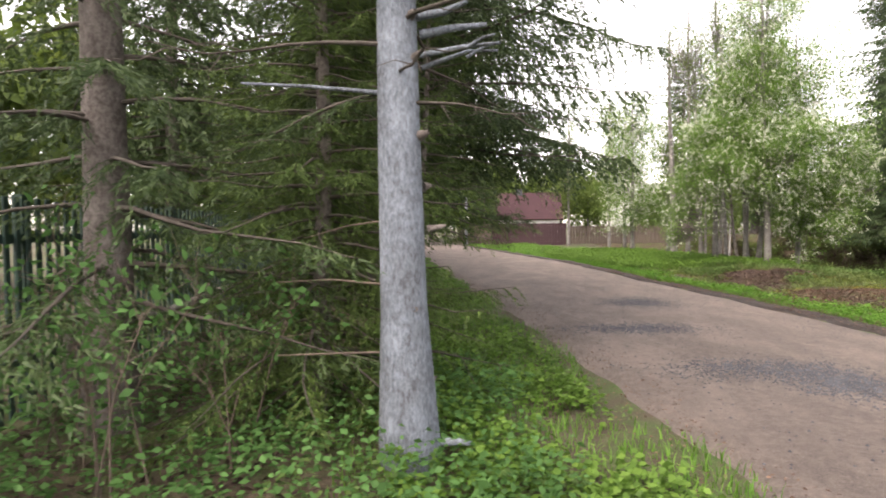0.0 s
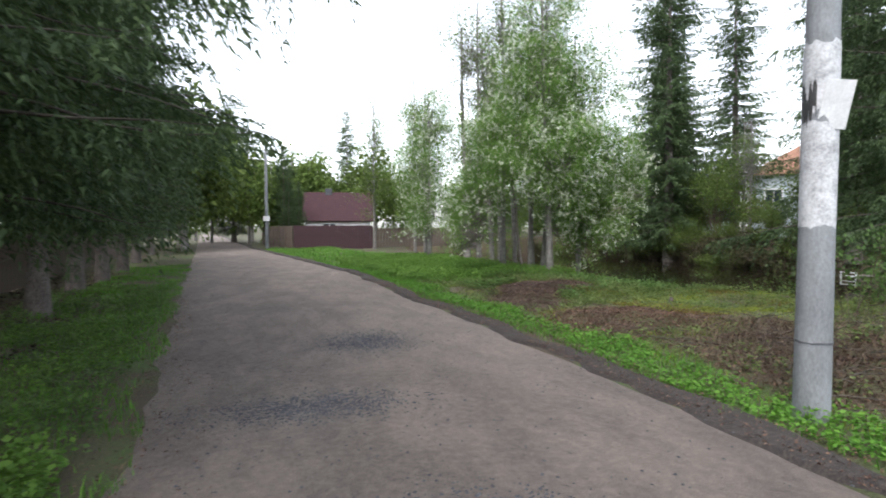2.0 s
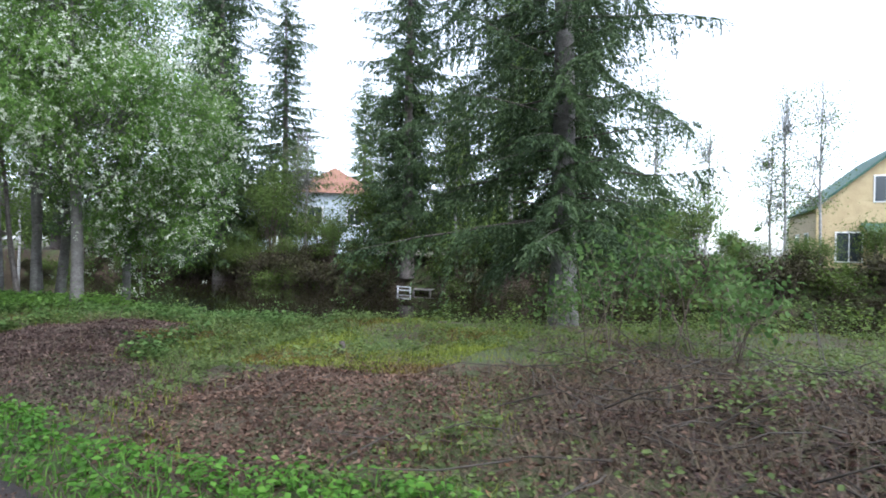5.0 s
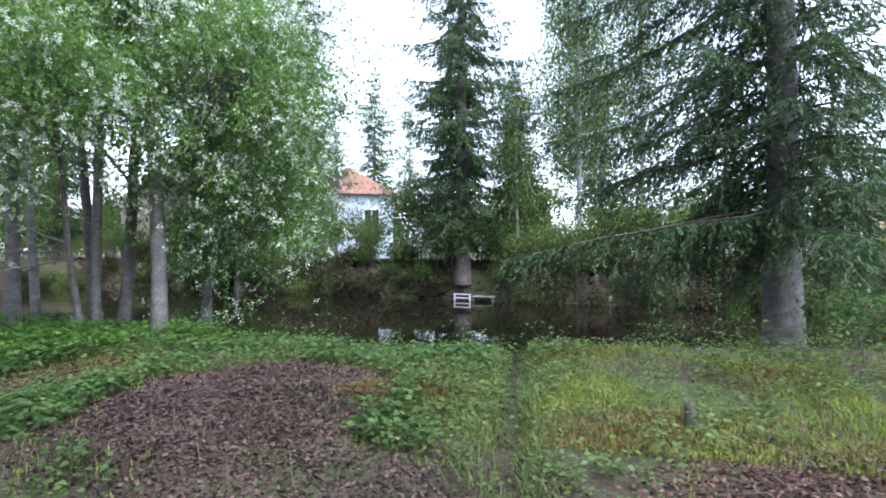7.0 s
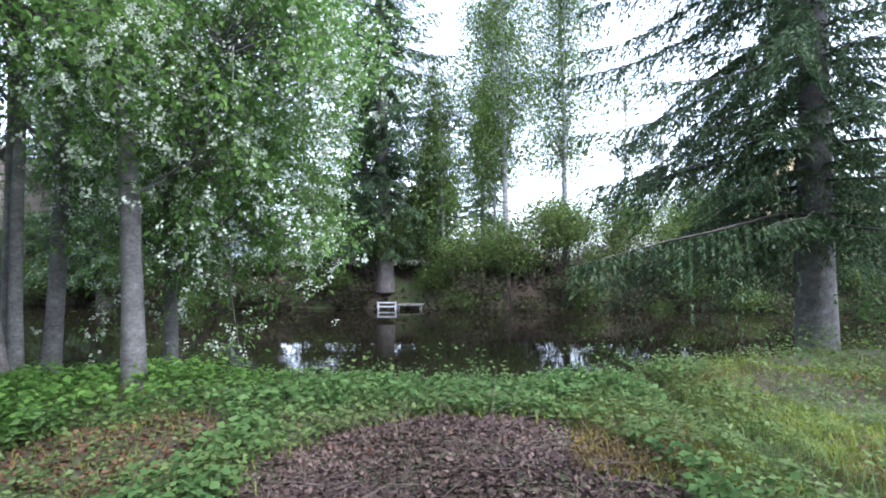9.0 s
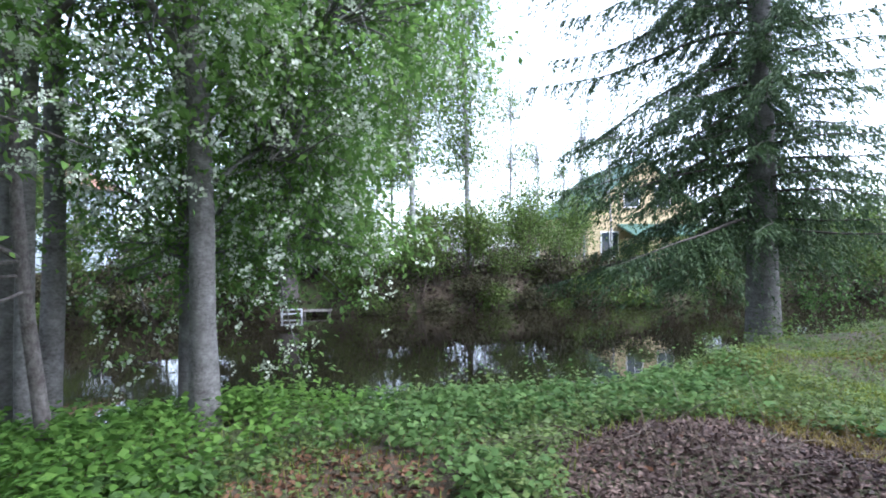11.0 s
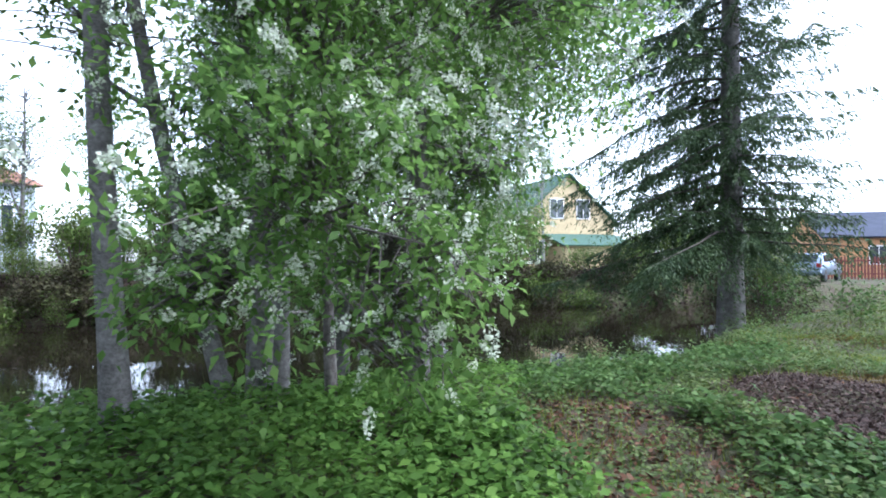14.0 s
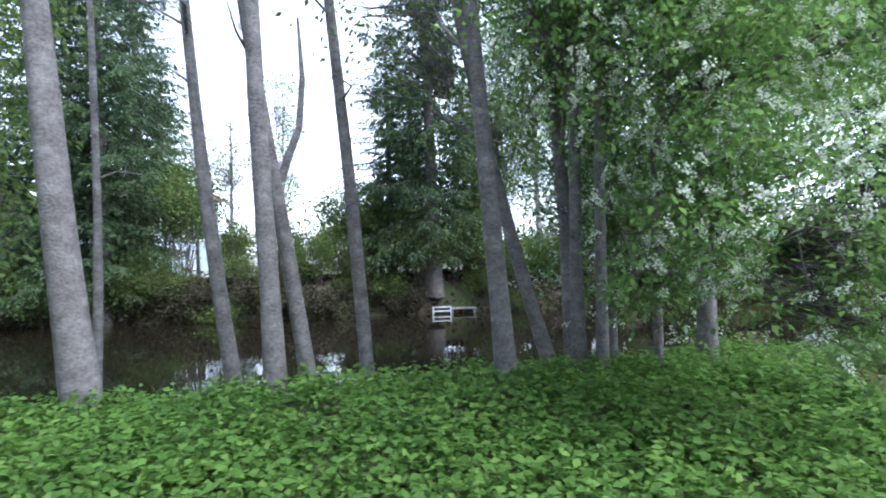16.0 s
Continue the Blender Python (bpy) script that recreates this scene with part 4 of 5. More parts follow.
# ---- dock ----
dock = holder("dock", pose(25.0, 21.15, 0), "small weathered plank dock with pale rail at the water", "dock")
for k in range(5):
    part("plank", box_bm(-0.15, 1.15, -0.62 + k * 0.19, -0.45 + k * 0.19, 0.0, 0.03, 0.006), M_PLANK, dock).matrix_basis = pose(0, 0, -0.40, 0, -6, 0)
for px, py in ((-0.05, -0.55), (-0.05, 0.25), (1.05, -0.55), (1.05, 0.25)):
    part("post", box_bm(px - 0.04, px + 0.04, py - 0.04, py + 0.04, -1.1, -0.40, 0.008), M_PLANK, dock)
for z in (-0.33, -0.47):
    part("rail", box_bm(-0.22, -0.17, 0.3, 1.0, z, z + 0.045, 0.008), M_PAPER, dock, "pale painted rail")
for py in (0.32, 0.95):
    part("rail_post", box_bm(-0.22, -0.16, py - 0.025, py + 0.025, -1.1, -0.28, 0.008), M_PAPER, dock)

# ---- pole ----
pole = holder("utility_pole", pose(7.5, 7.75, float(land(7.5, 7.75)) + 0.02, 0, 0.6, 0), "concrete utility pole with torn poster remains in the verge", "utility pole")
v, f = tube([(0, 0, -0.3), (0, 0, 0), (0, 0, 2), (0, 0, 5), (0, 0, 8.5)], [0.145, 0.14, 0.128, 0.112, 0.095], 20)
piece("shaft", v, f, M_POLE, pole, True)
rngp = np.random.default_rng(4)


def wrap(name, z0, z1, r, a0, a1, mat, label, ragged=0.05):
    """A sheet pasted round the pole, with uneven edges."""
    n = 18
    a = np.radians(np.linspace(a0, a1, n))
    lo, hi = z0 + ragged * rngp.normal(size=n), z1 + ragged * rngp.normal(size=n)
    vv = np.concatenate([np.stack([r * np.cos(a), r * np.sin(a), z], 1) for z in (lo, (lo + hi) / 2, hi)])
    vv[2 * n:, :2] *= 0.985
    ff = [(r_ * n + k, r_ * n + k + 1, (r_ + 1) * n + k + 1, (r_ + 1) * n + k) for r_ in (0, 1) for k in range(n - 1)]
    return piece(name, vv, np.array(ff), mat, pole, True, label)


wrap("poster", 1.58, 2.1, 0.133, 90, 330, M_WHITEWASH, "weathered white poster layer", 0.012)
wrap("poster", 2.06, 2.42, 0.134, 100, 320, M_WHITEWASH, "weathered white poster layer", 0.02)
wrap("poster", 2.55, 3.05, 0.131, 110, 330, M_WHITEWASH, "weathered white poster layer", 0.03)
wrap("tape", 2.44, 2.72, 0.1325, 120, 210, M_TAR, "torn black tape", 0.05)
sheet = part("paper_sheet", box_bm(-0.1, 0.1, -0.003, 0.003, -0.19, 0.19, 0.002), M_PAPER, pole, "loose grey paper sheet curling off the pole")
sheet.matrix_basis = pose(-0.02, -0.155, 2.55, 8, 9, -38)
wrap("wire", 0.62, 0.635, 0.141, 60, 359, M_STONE, "thin tie wire", 0.004)

pole_b = holder("utility_pole", pose(0.75, 50.0, 0), "tall grey utility pole with white meter box by the road", "utility pole")
v, f = tube([(0, 0, -0.2), (0, 0, 3), (0, 0, 8.3)], [0.15, 0.13, 0.1], 14)
piece("shaft", v, f, M_POLE, pole_b, True)
part("meter_box", box_bm(-0.25, 0.25, -0.32, -0.12, 2.1, 2.5, 0.02), M_WHITE, pole_b, "white meter box")
part("crossarm", box_bm(-0.7, 0.7, -0.05, 0.05, 7.6, 7.7, 0.01), M_POLE, pole_b)


# ---- stump and rail fence ----
sx, sy = STUMP
stump = holder("tree_stump", pose(sx, sy, float(land(sx, sy)) - 0.03, 8, 22, 30), "small weathered grey stump in the moss", "stump")
rngq = np.random.default_rng(17)
v, f = tube([(0, 0, 0), (0, 0, 0.05), (0.01, 0, 0.14), (0.02, 0.01, 0.2), (0.02, 0.01, 0.205)], [0.06, 0.046, 0.04, 0.034, 0.004], 11, 0.07, rngq)
piece("stem", v, f, M_SPRUCE_TWIG, stump, True)
rail_fence = holder("rail_fence", pose(-2.03, 5.6, 0), "low weathered pole rail fence under the spruces", "fence")
for y0 in (5.6, 8.6, 11.6, 14.6):
    ends = [np.array([-0.085 * (yy - 5.6), yy - 5.6, float(land(-1.55 - 0.085 * yy, yy)) + 0.62]) for yy in (y0, y0 + 3.1)]
    v, f = tube([ends[0], ends[0] * 0.5 + ends[1] * 0.5 + [0.02, 0, -0.03], ends[1]], [0.045, 0.042, 0.038], 9, 0.05, rngq)
    piece("rail", v, f, M_PLANK, rail_fence, True)
    v, f = tube([ends[0] + [-0.06, 0, -0.75], ends[0] + [-0.06, 0, -0.2], ends[0] + [-0.06, 0, 0.1]], [0.055, 0.052, 0.05], 9, 0.05, rngq)
    piece("post", v, f, M_PLANK, rail_fence, True)


# ---- houses ----
def gable_house(name, m, w, l, eave, ridge, wall, roof, label, windows=(), over=0.35, boards=0.18, ends=None):
    """A house with its gable wall on x=0, facing -x, w wide along y and l long along +x."""
    top = holder(name, m, label, "house")
    bm = bmesh.new()
    prof = [(-w / 2, -0.6), (w / 2, -0.6), (w / 2, eave), (0, ridge), (-w / 2, eave)]
    a = [bm.verts.new((0, y, z)) for y, z in prof]
    b = [bm.verts.new((l, y, z)) for y, z in prof]
    bm.faces.new(a[::-1])
    bm.faces.new(b)
    for k in range(5):
        bm.faces.new((a[k], a[(k + 1) % 5], b[(k + 1) % 5], b[k]))
    part("wall", bm, wall, top)
    n = int((ridge - 0.2) / boards)
    heap = Heap()
    for k in range(n):
        z = 0.1 + k * boards
        half = w / 2 if z < eave else w / 2 * (ridge - z) / (ridge - eave)
        if half > 0.2:
            heap.add([(-0.025, -half, z), (-0.025, half, z), (-0.006, half, z + boards * 0.95), (-0.006, -half, z + boards * 0.95)], [[0, 1, 2, 3]])
        if z < eave - boards:
            for sy in (-1, 1):
                heap.add([(0, sy * (w / 2 + 0.025), z), (l, sy * (w / 2 + 0.025), z), (l, sy * (w / 2 + 0.006), z + boards * 0.95), (0, sy * (w / 2 + 0.006), z + boards * 0.95)], [[0, 1, 2, 3]])
    piece("siding", *heap.out(), wall, top)
    run, rise = w / 2, ridge - eave
    ln = math.hypot(run, rise)
    for sy in (-1, 1):
        sl = part("roof_slope", box_bm(-over, l + over, -over, ln, 0, 0.12, 0.015), roof, top)
        ang = math.degrees(math.atan2(rise, run))
        if sy < 0:
            sl.matrix_basis = pose(0, -run, eave, ang, 0, 0)
        else:
            sl.matrix_basis = pose(l, run, eave, ang, 0, 180)
    for wx, wy, wz, ww, wh, face in windows:
        if face == "gable":
            fr = part("window", box_bm(-0.06, 0.04, wy - ww / 2 - 0.08, wy + ww / 2 + 0.08, wz - 0.08, wz + wh + 0.08, 0.01), M_WHITE, top, "white window frame")
            part("pane", box_bm(-0.075, -0.06, wy - ww / 2, wy - 0.03, wz, wz + wh), M_GLASS, fr)
            part("pane", box_bm(-0.075, -0.06, wy + 0.03, wy + ww / 2, wz, wz + wh), M_GLASS, fr)
        else:
            sy = 1 if face == "plus" else -1
            y0 = sy * w / 2
            fr = part("window", box_bm(wx - ww / 2 - 0.08, wx + ww / 2 + 0.08, y0 - 0.05, y0 + 0.05, wz - 0.08, wz + wh + 0.08, 0.01), M_WHITE, top, "white window frame")
            part("pane", box_bm(wx - ww / 2, wx - 0.03, y0 - 0.06, y0 + 0.06, wz, wz + wh), M_GLASS, fr)
            part("pane", box_bm(wx + 0.03, wx + ww / 2, y0 - 0.06, y0 + 0.06, wz, wz + wh), M_GLASS, fr)
    return top


yellow = gable_house("house", pose(41.8, 2.0, 0.1, 0, 0, 5), 8.0, 9.0, 3.9, 7.3, M_YELLOW, M_GREENROOF, "yellow sided house with green metal roof behind the pond",
                     [(0, 0.9, 4.2, 1.0, 1.3, "gable"), (0, -1.3, 4.2, 1.0, 1.3, "gable"), (0, 2.5, 1.0, 1.1, 1.5, "gable"), (2.5, 0, 1.0, 1.1, 1.5, "plus"), (5.5, 0, 1.0, 1.1, 1.5, "plus")])
part("porch_wall", box_bm(-2.2, -0.03, -3.6, 1.6, -0.6, 2.1), M_YELLOW, yellow)
pr = part("porch_roof", box_bm(-2.7, 0.05, -4.0, 2.0, 0, 0.1, 0.01), M_GREENROOF, yellow)
pr.matrix_basis = pose(0, 0, 2.95, 0, -18, 0)


def hip_house(name, m, w, l, eave, ridge, wall, roof, label):
    top = holder(name, m, label, "house")
    part("wall", box_bm(0, l, -w / 2, w / 2, -0.6, eave), wall, top)
    heap_ = Heap()
    for k in range(int(eave / 0.2)):
        z = 0.1 + k * 0.2
        heap_.add([(-0.03, -w / 2, z), (-0.03, w / 2, z), (-0.006, w / 2, z + 0.19), (-0.006, -w / 2, z + 0.19)], [[0, 1, 2, 3]])
        heap_.add([(0, -w / 2 - 0.03, z), (l, -w / 2 - 0.03, z), (l, -w / 2 - 0.006, z + 0.19), (0, -w / 2 - 0.006, z + 0.19)], [[0, 1, 2, 3]])
    piece("siding", *heap_.out(), wall, top)
    o = 0.4
    c = [(-o, -w / 2 - o, eave), (l + o, -w / 2 - o, eave), (l + o, w / 2 + o, eave), (-o, w / 2 + o, eave), (l * 0.42, 0, ridge), (l * 0.58, 0, ridge)]
    bm = bmesh.new()
    q = [bm.verts.new(p) for p in c]
    for f_ in ((0, 1, 5, 4), (1, 2, 5), (2, 3, 4, 5), (3, 0, 4), (3, 2, 1, 0)):
        bm.faces.new([q[k] for k in f_])
    part("roof", bm, roof, top)
    for wy in (-1.5, 1.4):
        fr = part("window", box_bm(-0.08, 0.03, wy - 0.6, wy + 0.6, 2.6, 4.0, 0.01), M_WHITE, top, "white window frame")
        part("pane", box_bm(-0.095, -0.08, wy - 0.5, wy - 0.03, 2.7, 3.9), M_GLASS, fr)
        part("pane", box_bm(-0.095, -0.08, wy + 0.03, wy + 0.5, 2.7, 3.9), M_GLASS, fr)
    return top


hip_house("house", pose(37.6, 36.4, 0.3, 0, 0, 40), 6.0, 6.5, 5.0, 7.3, M_BLUEWHITE, M_ORANGEROOF, "white and pale blue sided house with orange tiled roof")
gable_house("house", pose(33.5, 42.5, 0.3, 0, 0, 40), 4.5, 6.0, 4.0, 5.8, M_BLUEWHITE, M_BLUEROOF, "pale blue sided house half hidden by trees")
maroon = gable_house("house", pose(3.95, 56.0, 0, 0, 0, -4), 5.5, 5.5, 2.3, 4.7, M_WHITE, M_PURPLEROOF, "low white cottage with maroon metal roof", [(2, 0, 0.9, 1.0, 1.0, "minus")])
part("chimney", box_bm(1.6, 2.2, -0.4, 0.3, 3.9, 5.1, 0.02), M_STONE, maroon)
blue_house = gable_house("house", pose(37.5, -14.6, 0, 0, 0, -120), 7, 16, 2.8, 4.5, M_ORANGE, M_BLUEROOF, "orange timber house with slate blue roof", [(3, 0, 1.0, 1.0, 1.1, "minus"), (7, 0, 1.0, 1.0, 1.1, "minus"), (11, 0, 1.0, 1.0, 1.1, "minus")])
gable_house("shed", pose(26.9, 40.2, 0.3, 0, 0, 40), 6, 7, 3.6, 6.2, M_BROWNSHED, M_BROWNSHED, "weathered grey-brown timber shed across the pond")


def board_fence(name, p0, p1, height, step, width, mat, label, rails=2, depth=0.025, top_round=False):
    p0, p1 = Vector((*p0, 0)), Vector((*p1, 0))
    d = p1 - p0
    top = holder(name, pose(p0.x, p0.y, float(land(p0.x, p0.y)), 0, 0, math.degrees(math.atan2(d.y, d.x))), label, "fence")
    n = int(d.length / step)
    me = None
    for k in range(n):
        if me is None:
            ob = part("board", box_bm(0, width, -depth / 2, depth / 2, 0.05, height, 0.006), mat, top)
            me = ob.data
        else:
            ob = new("board", me)
            ob.parent = top
        ob.matrix_basis = pose(k * step, 0, 0.012 * math.sin(k * 2.1))
    for r in range(rails):
        z = height * (0.25 + 0.55 * r)
        part("rail", box_bm(0, d.length, depth / 2, depth / 2 + 0.04, z, z + 0.07), mat, top)
    for k in range(int(d.length / 2.5) + 1):
        part("post", box_bm(k * 2.5 - 0.04, k * 2.5 + 0.04, depth / 2, depth / 2 + 0.08, -0.2, height + 0.03), mat, top)
    return top


board_fence("fence", (-1.75, -2.0), (-2.9, 14.0), 1.75, 0.115, 0.05, M_GREENFENCE, "dark green steel picket fence behind the roadside spruces")
board_fence("fence", (-2.9, 14.1), (-6.2, 38.0), 1.6, 0.30, 0.29, M_OLDFENCE, "dark old board fence behind the roadside spruces")
board_fence("fence", (2.85, 46.0), (8.5, 43.6), 1.75, 0.22, 0.215, M_PURPLEFENCE, "maroon corrugated sheet fence round the cottage")
board_fence("fence", (2.75, 46.2), (-0.3, 60.0), 1.7, 0.2, 0.17, M_OLDFENCE, "old brown board fence along the road")
board_fence("fence", (8.6, 43.7), (16.5, 45.0), 1.4, 0.22, 0.19, M_OLDFENCE, "old brown board fence behind the trees")
board_fence("fence", (30.3, -7.6), (24.0, -18.5), 1.3, 0.16, 0.10, M_REDFENCE, "red-brown picket fence in front of the timber house")


# ---- car ----
def parked_car(m):
    car = holder("car", m, "silver-blue estate car parked by the red fence", "car")
    side = [(-2.1, 0.35), (-2.15, 0.75), (-2.05, 0.95), (-1.75, 1.45), (0.3, 1.47), (0.95, 0.98), (1.9, 0.86), (2.1, 0.6), (2.05, 0.35)]
    bm = bmesh.new()
    rings = []
    for y, sc in ((-0.82, 0.97), (-0.70, 1.0), (0.70, 1.0), (0.82, 0.97)):
        rings.append([bm.verts.new((x * sc, y * (0.86 if z > 1.2 else 1.0), 0.35 + (z - 0.35) * sc)) for x, z in side])
    for a, b in zip(rings, rings[1:]):
        for k in range(len(side)):
            q = (k + 1) % len(side)
            bm.faces.new((a[k], a[q], b[q], b[k]))
    bm.faces.new(rings[0])
    bm.faces.new(rings[-1][::-1])
    bmesh.ops.recalc_face_normals(bm, faces=bm.faces)
    bmesh.ops.bevel(bm, geom=bm.edges[:], offset=0.03, segments=2, affect="EDGES")
    part("body", bm, M_CARPAINT, car, smooth=True)
    rear = part("rear_window", box_bm(-0.02, 0.02, -0.6, 0.6, -0.2, 0.2, 0.01), M_GLASS, car)
    rear.matrix_basis = pose(-1.93, 0, 1.2, 0, 31, 0)
    for sy in (-1, 1):
        part("side_window", box_bm(-1.5, 0.35, sy * 0.77 - 0.02, sy * 0.77 + 0.02, 1.0, 1.36, 0.01), M_GLASS, car)
        part("tail_lamp", box_bm(-2.17, -2.05, sy * 0.7 - 0.1, sy * 0.7 + 0.1, 0.75, 0.95, 0.02), M_LAMP, car, "red tail lamp")
        for wx in (-1.35, 1.3):
            v_, f_ = tube([(wx, sy * 0.62, 0.31), (wx, sy * 0.64, 0.31), (wx, sy * 0.82, 0.31), (wx, sy * 0.83, 0.31)], [0.05, 0.31, 0.31, 0.05], 18)
            wheel = piece("wheel", v_, f_, M_TYRE, car, True)
            v_, f_ = tube([(wx, sy * 0.825, 0.31), (wx, sy * 0.84, 0.31)], [0.19, 0.02], 14)
            piece("rim", v_, f_, M_STONE, wheel, True)
    part("bumper", box_bm(-2.22, -2.05, -0.8, 0.8, 0.42, 0.6, 0.03), M_CARPAINT, car)
    part("number_plate", box_bm(-2.235, -2.215, -0.26, 0.26, 0.62, 0.73), M_WHITE, car)
    return car


parked_car(pose(28.8, -5.4, float(land(28.8, -5.4)), 0, 0, -62))

for k, (tx, ty, s) in enumerate(((26.3, 31.2, 1.0), (27.6, 32.4, 1.25), (26.4, 34.6, 1.2), (28.0, 24.0, 0.8))):
    c = copy_thing(protos[2], pose(tx, ty, float(land(tx, ty)) - 0.03, 0, 0, 83 * k))
    c.scale = (s, s, s)

# ---- low growth ----
rngg = np.random.default_rng(77)


def scatter(n, x0, x1, y0, y1, keep):
    x, y = rngg.uniform(x0, x1, n), rngg.uniform(y0, y1, n)
    k = keep(x, y)
    x, y = x[k], y[k]
    return np.stack([x, y, land(x, y)], 1)


def clumpy(x, y, s=1.0, bias=0.0):
    return np.sin(x * 2.1 * s + 1.3 * np.sin(y * 1.7 * s)) + np.sin(y * 2.6 * s + 1.1 * np.sin(x * 1.9 * s + 2)) + rngg.normal(size=x.shape) * 0.5 > bias


def on_pile(x, y, grow=1.0):
    hit = np.zeros(x.shape, bool)
    for px, py, rx, ry, h in PILES[:3] + PILES[5:]:
        hit |= ((x - px) / rx) ** 2 + ((y - py) / ry) ** 2 < 0.85 * grow
    return hit


def debris(x, y):
    """The strip of cleared scrub beside the pole."""
    return (x > road_right(y) + 1.15 + 0.2 * np.sin(y * 2)) & (x < 12.2 + 0.5 * np.sin(y * 1.3)) & (y > 2.5) & (y < 10.9 + 0.5 * np.sin(x * 2))


def stuff(name, v, f, mat, label, category):
    return tagged(piece(name, v, f, mat), label, category, kind="stuff")


def herbs(p, stems, height, leaf, mat, name, label, category, wide=0.6):
    """Low leafy plants: several leaves round each stem."""
    q = np.repeat(p, stems, 0)
    h = rngg.random(len(q)) ** 0.6
    tall = np.repeat(rngg.uniform(0.6, 1.2, len(p)) * height, stems)
    az = rngg.uniform(0, 2 * np.pi, len(q))
    out = np.stack([np.cos(az), np.sin(az), 0 * az], 1)
    base = q + out * (0.03 + 0.05 * rngg.random((len(q), 1))) * (height / 0.3)
    base[:, 2] += h * tall
    v, f = leaf_quads(base, out + np.stack([0 * az, 0 * az, rngg.uniform(-0.45, 0.35, len(q))], 1), leaf * rngg.uniform(0.6, 1.3, len(q)), wide, 0.12, rngg, np.array([[0, 0, 1.0]]))
    return stuff(name, v, f, mat, label, category)


ditch = lambda x, y, w: (np.abs(y - (14.0 + np.clip((x - 8.6) / 3.8, 0, 1) * 1.25)) < w) & (x > 8.4) & (x < 13.3)
tall_zone = lambda x, y: (x > road_right(y) + 0.55) & (x < bank_near(y) - 0.35) & (y > 18.9 + 0.25 * (9.5 - x) * (x < 9.5) - 0.5 * (x > 10)) & ~(((x - 9.15) / 1.1) ** 2 + ((y - 18.75) / 0.75) ** 2 < 1)
p = scatter(13500, 5, 12.6, 17.5, 31, lambda x, y: tall_zone(x, y) & (rngg.random(x.shape) < np.clip((y - 18.4 + 0.5 * np.sin(x * 2.3)) / 1.9, 0.12, 1)))
herbs(p, 13, 0.27, 0.07, M_NETTLE, "ground_elder", "dense green ground elder on the pond bank", "ground plants")
p = scatter(700, 10, 14.6, 8, 31, lambda x, y: (x > bank_near(y) - 1.5) & (x < bank_near(y) - 0.1))
herbs(p, 14, 0.32, 0.05, M_HERB, "bank_weeds", "tall leafy weeds along the water's edge", "weeds")
p = scatter(20000, 6, 16.5, 2, 21, lambda x, y: (x > road_right(y) + 0.9) & (x < bank_near(y) - 0.2) & ~on_pile(x, y, 0.9) & ~(debris(x, y) & (rngg.random(x.shape) < 0.8)) & ~ditch(x, y, 0.06) & clumpy(x, y, 0.8, -0.7) & ~((x > 9) & (y > 12.2) & (y < 14.4) & (rngg.random(x.shape) < 0.7)))
herbs(p, 8, 0.13, 0.042, M_HERB, "meadow_herbs", "low mixed meadow herbs", "ground plants")
p = scatter(70000, 6, 17.5, -2, 22, lambda x, y: (x > road_right(y) + 0.7) & (x < bank_near(y) - 0.1) & ~on_pile(x, y, 0.7) & ~debris(x, y) & clumpy(x, y, 1.2, -0.5))
stuff("moss_turf", *blade_tris(p, rngg.uniform(0.03, 0.10, len(p)), 0.7, 0.004, rngg), M_MOSS, "yellow-green moss and fine turf", "grass")
p = scatter(42000, 9.3, 13, 11.8, 15.8, lambda x, y: ~ditch(x, y, 0.08) & clumpy(x, y, 0.7, -0.9))
rust = (np.sin(p[:, 0] * 2.6 + 1) + np.sin(p[:, 1] * 3.1 + p[:, 0]) + rngg.normal(size=len(p)) * 0.35) > 0.75
stuff("rusty_moss", *blade_tris(p[rust], rngg.uniform(0.02, 0.07, rust.sum()), 0.9, 0.004, rngg), M_RUST, "rust-brown moss patches beside the ditch", "moss")
p = p[~rust]
stuff("moss_turf", *blade_tris(p, rngg.uniform(0.02, 0.06, len(p)), 0.9, 0.004, rngg), M_MOSS, "yellow-green moss and fine turf", "grass")
p = scatter(15000, 7, 17.5, 0, 22, lambda x, y: (x > road_right(y) + 0.9) & (x < bank_near(y) - 0.1) & (clumpy(x, y, 1.6, 0.3) | (np.abs(y - 8.5) < 2.5) & (x > 8)))
stuff("dry_grass", *blade_tris(p, rngg.uniform(0.08, 0.28, len(p)), 1.6, 0.003, rngg), M_DRY, "dry bent grass stalks", "grass")
p = scatter(3600, 8.6, 14, 12.4, 18.0, lambda x, y: ((y > 14.3) | (rngg.random(x.shape) < 0.25)) & (x < bank_near(y) - 0.2) & ~on_pile(x, y, 0.9) & ~ditch(x, y, 0.06))
herbs(p, 9, 0.15, 0.045, M_HERB, "meadow_herbs", "low mixed meadow herbs by the ditch", "ground plants")
p = scatter(4200, 7.6, 13, 14.6, 20.0, lambda x, y: (x > road_right(y) + 1.3) & (x < bank_near(y) - 0.2) & ~on_pile(x, y, 0.95) & ~ditch(x, y, 0.25) & ~(((x - 9.15) / 1.1) ** 2 + ((y - 18.75) / 0.75) ** 2 < 0.8) & clumpy(x, y, 1.1, -0.3))
herbs(p, 10, 0.2, 0.062, M_LEAFY, "broad_herbs", "broad-leaved green herbs round the litter heap", "ground plants", 0.75)
p = scatter(420, 9.5, 14.5, 11, 20, lambda x, y: (x > bank_near(y) - 2.6) & (x < bank_near(y) - 0.3) & clumpy(x, y, 1.3, 0.4))
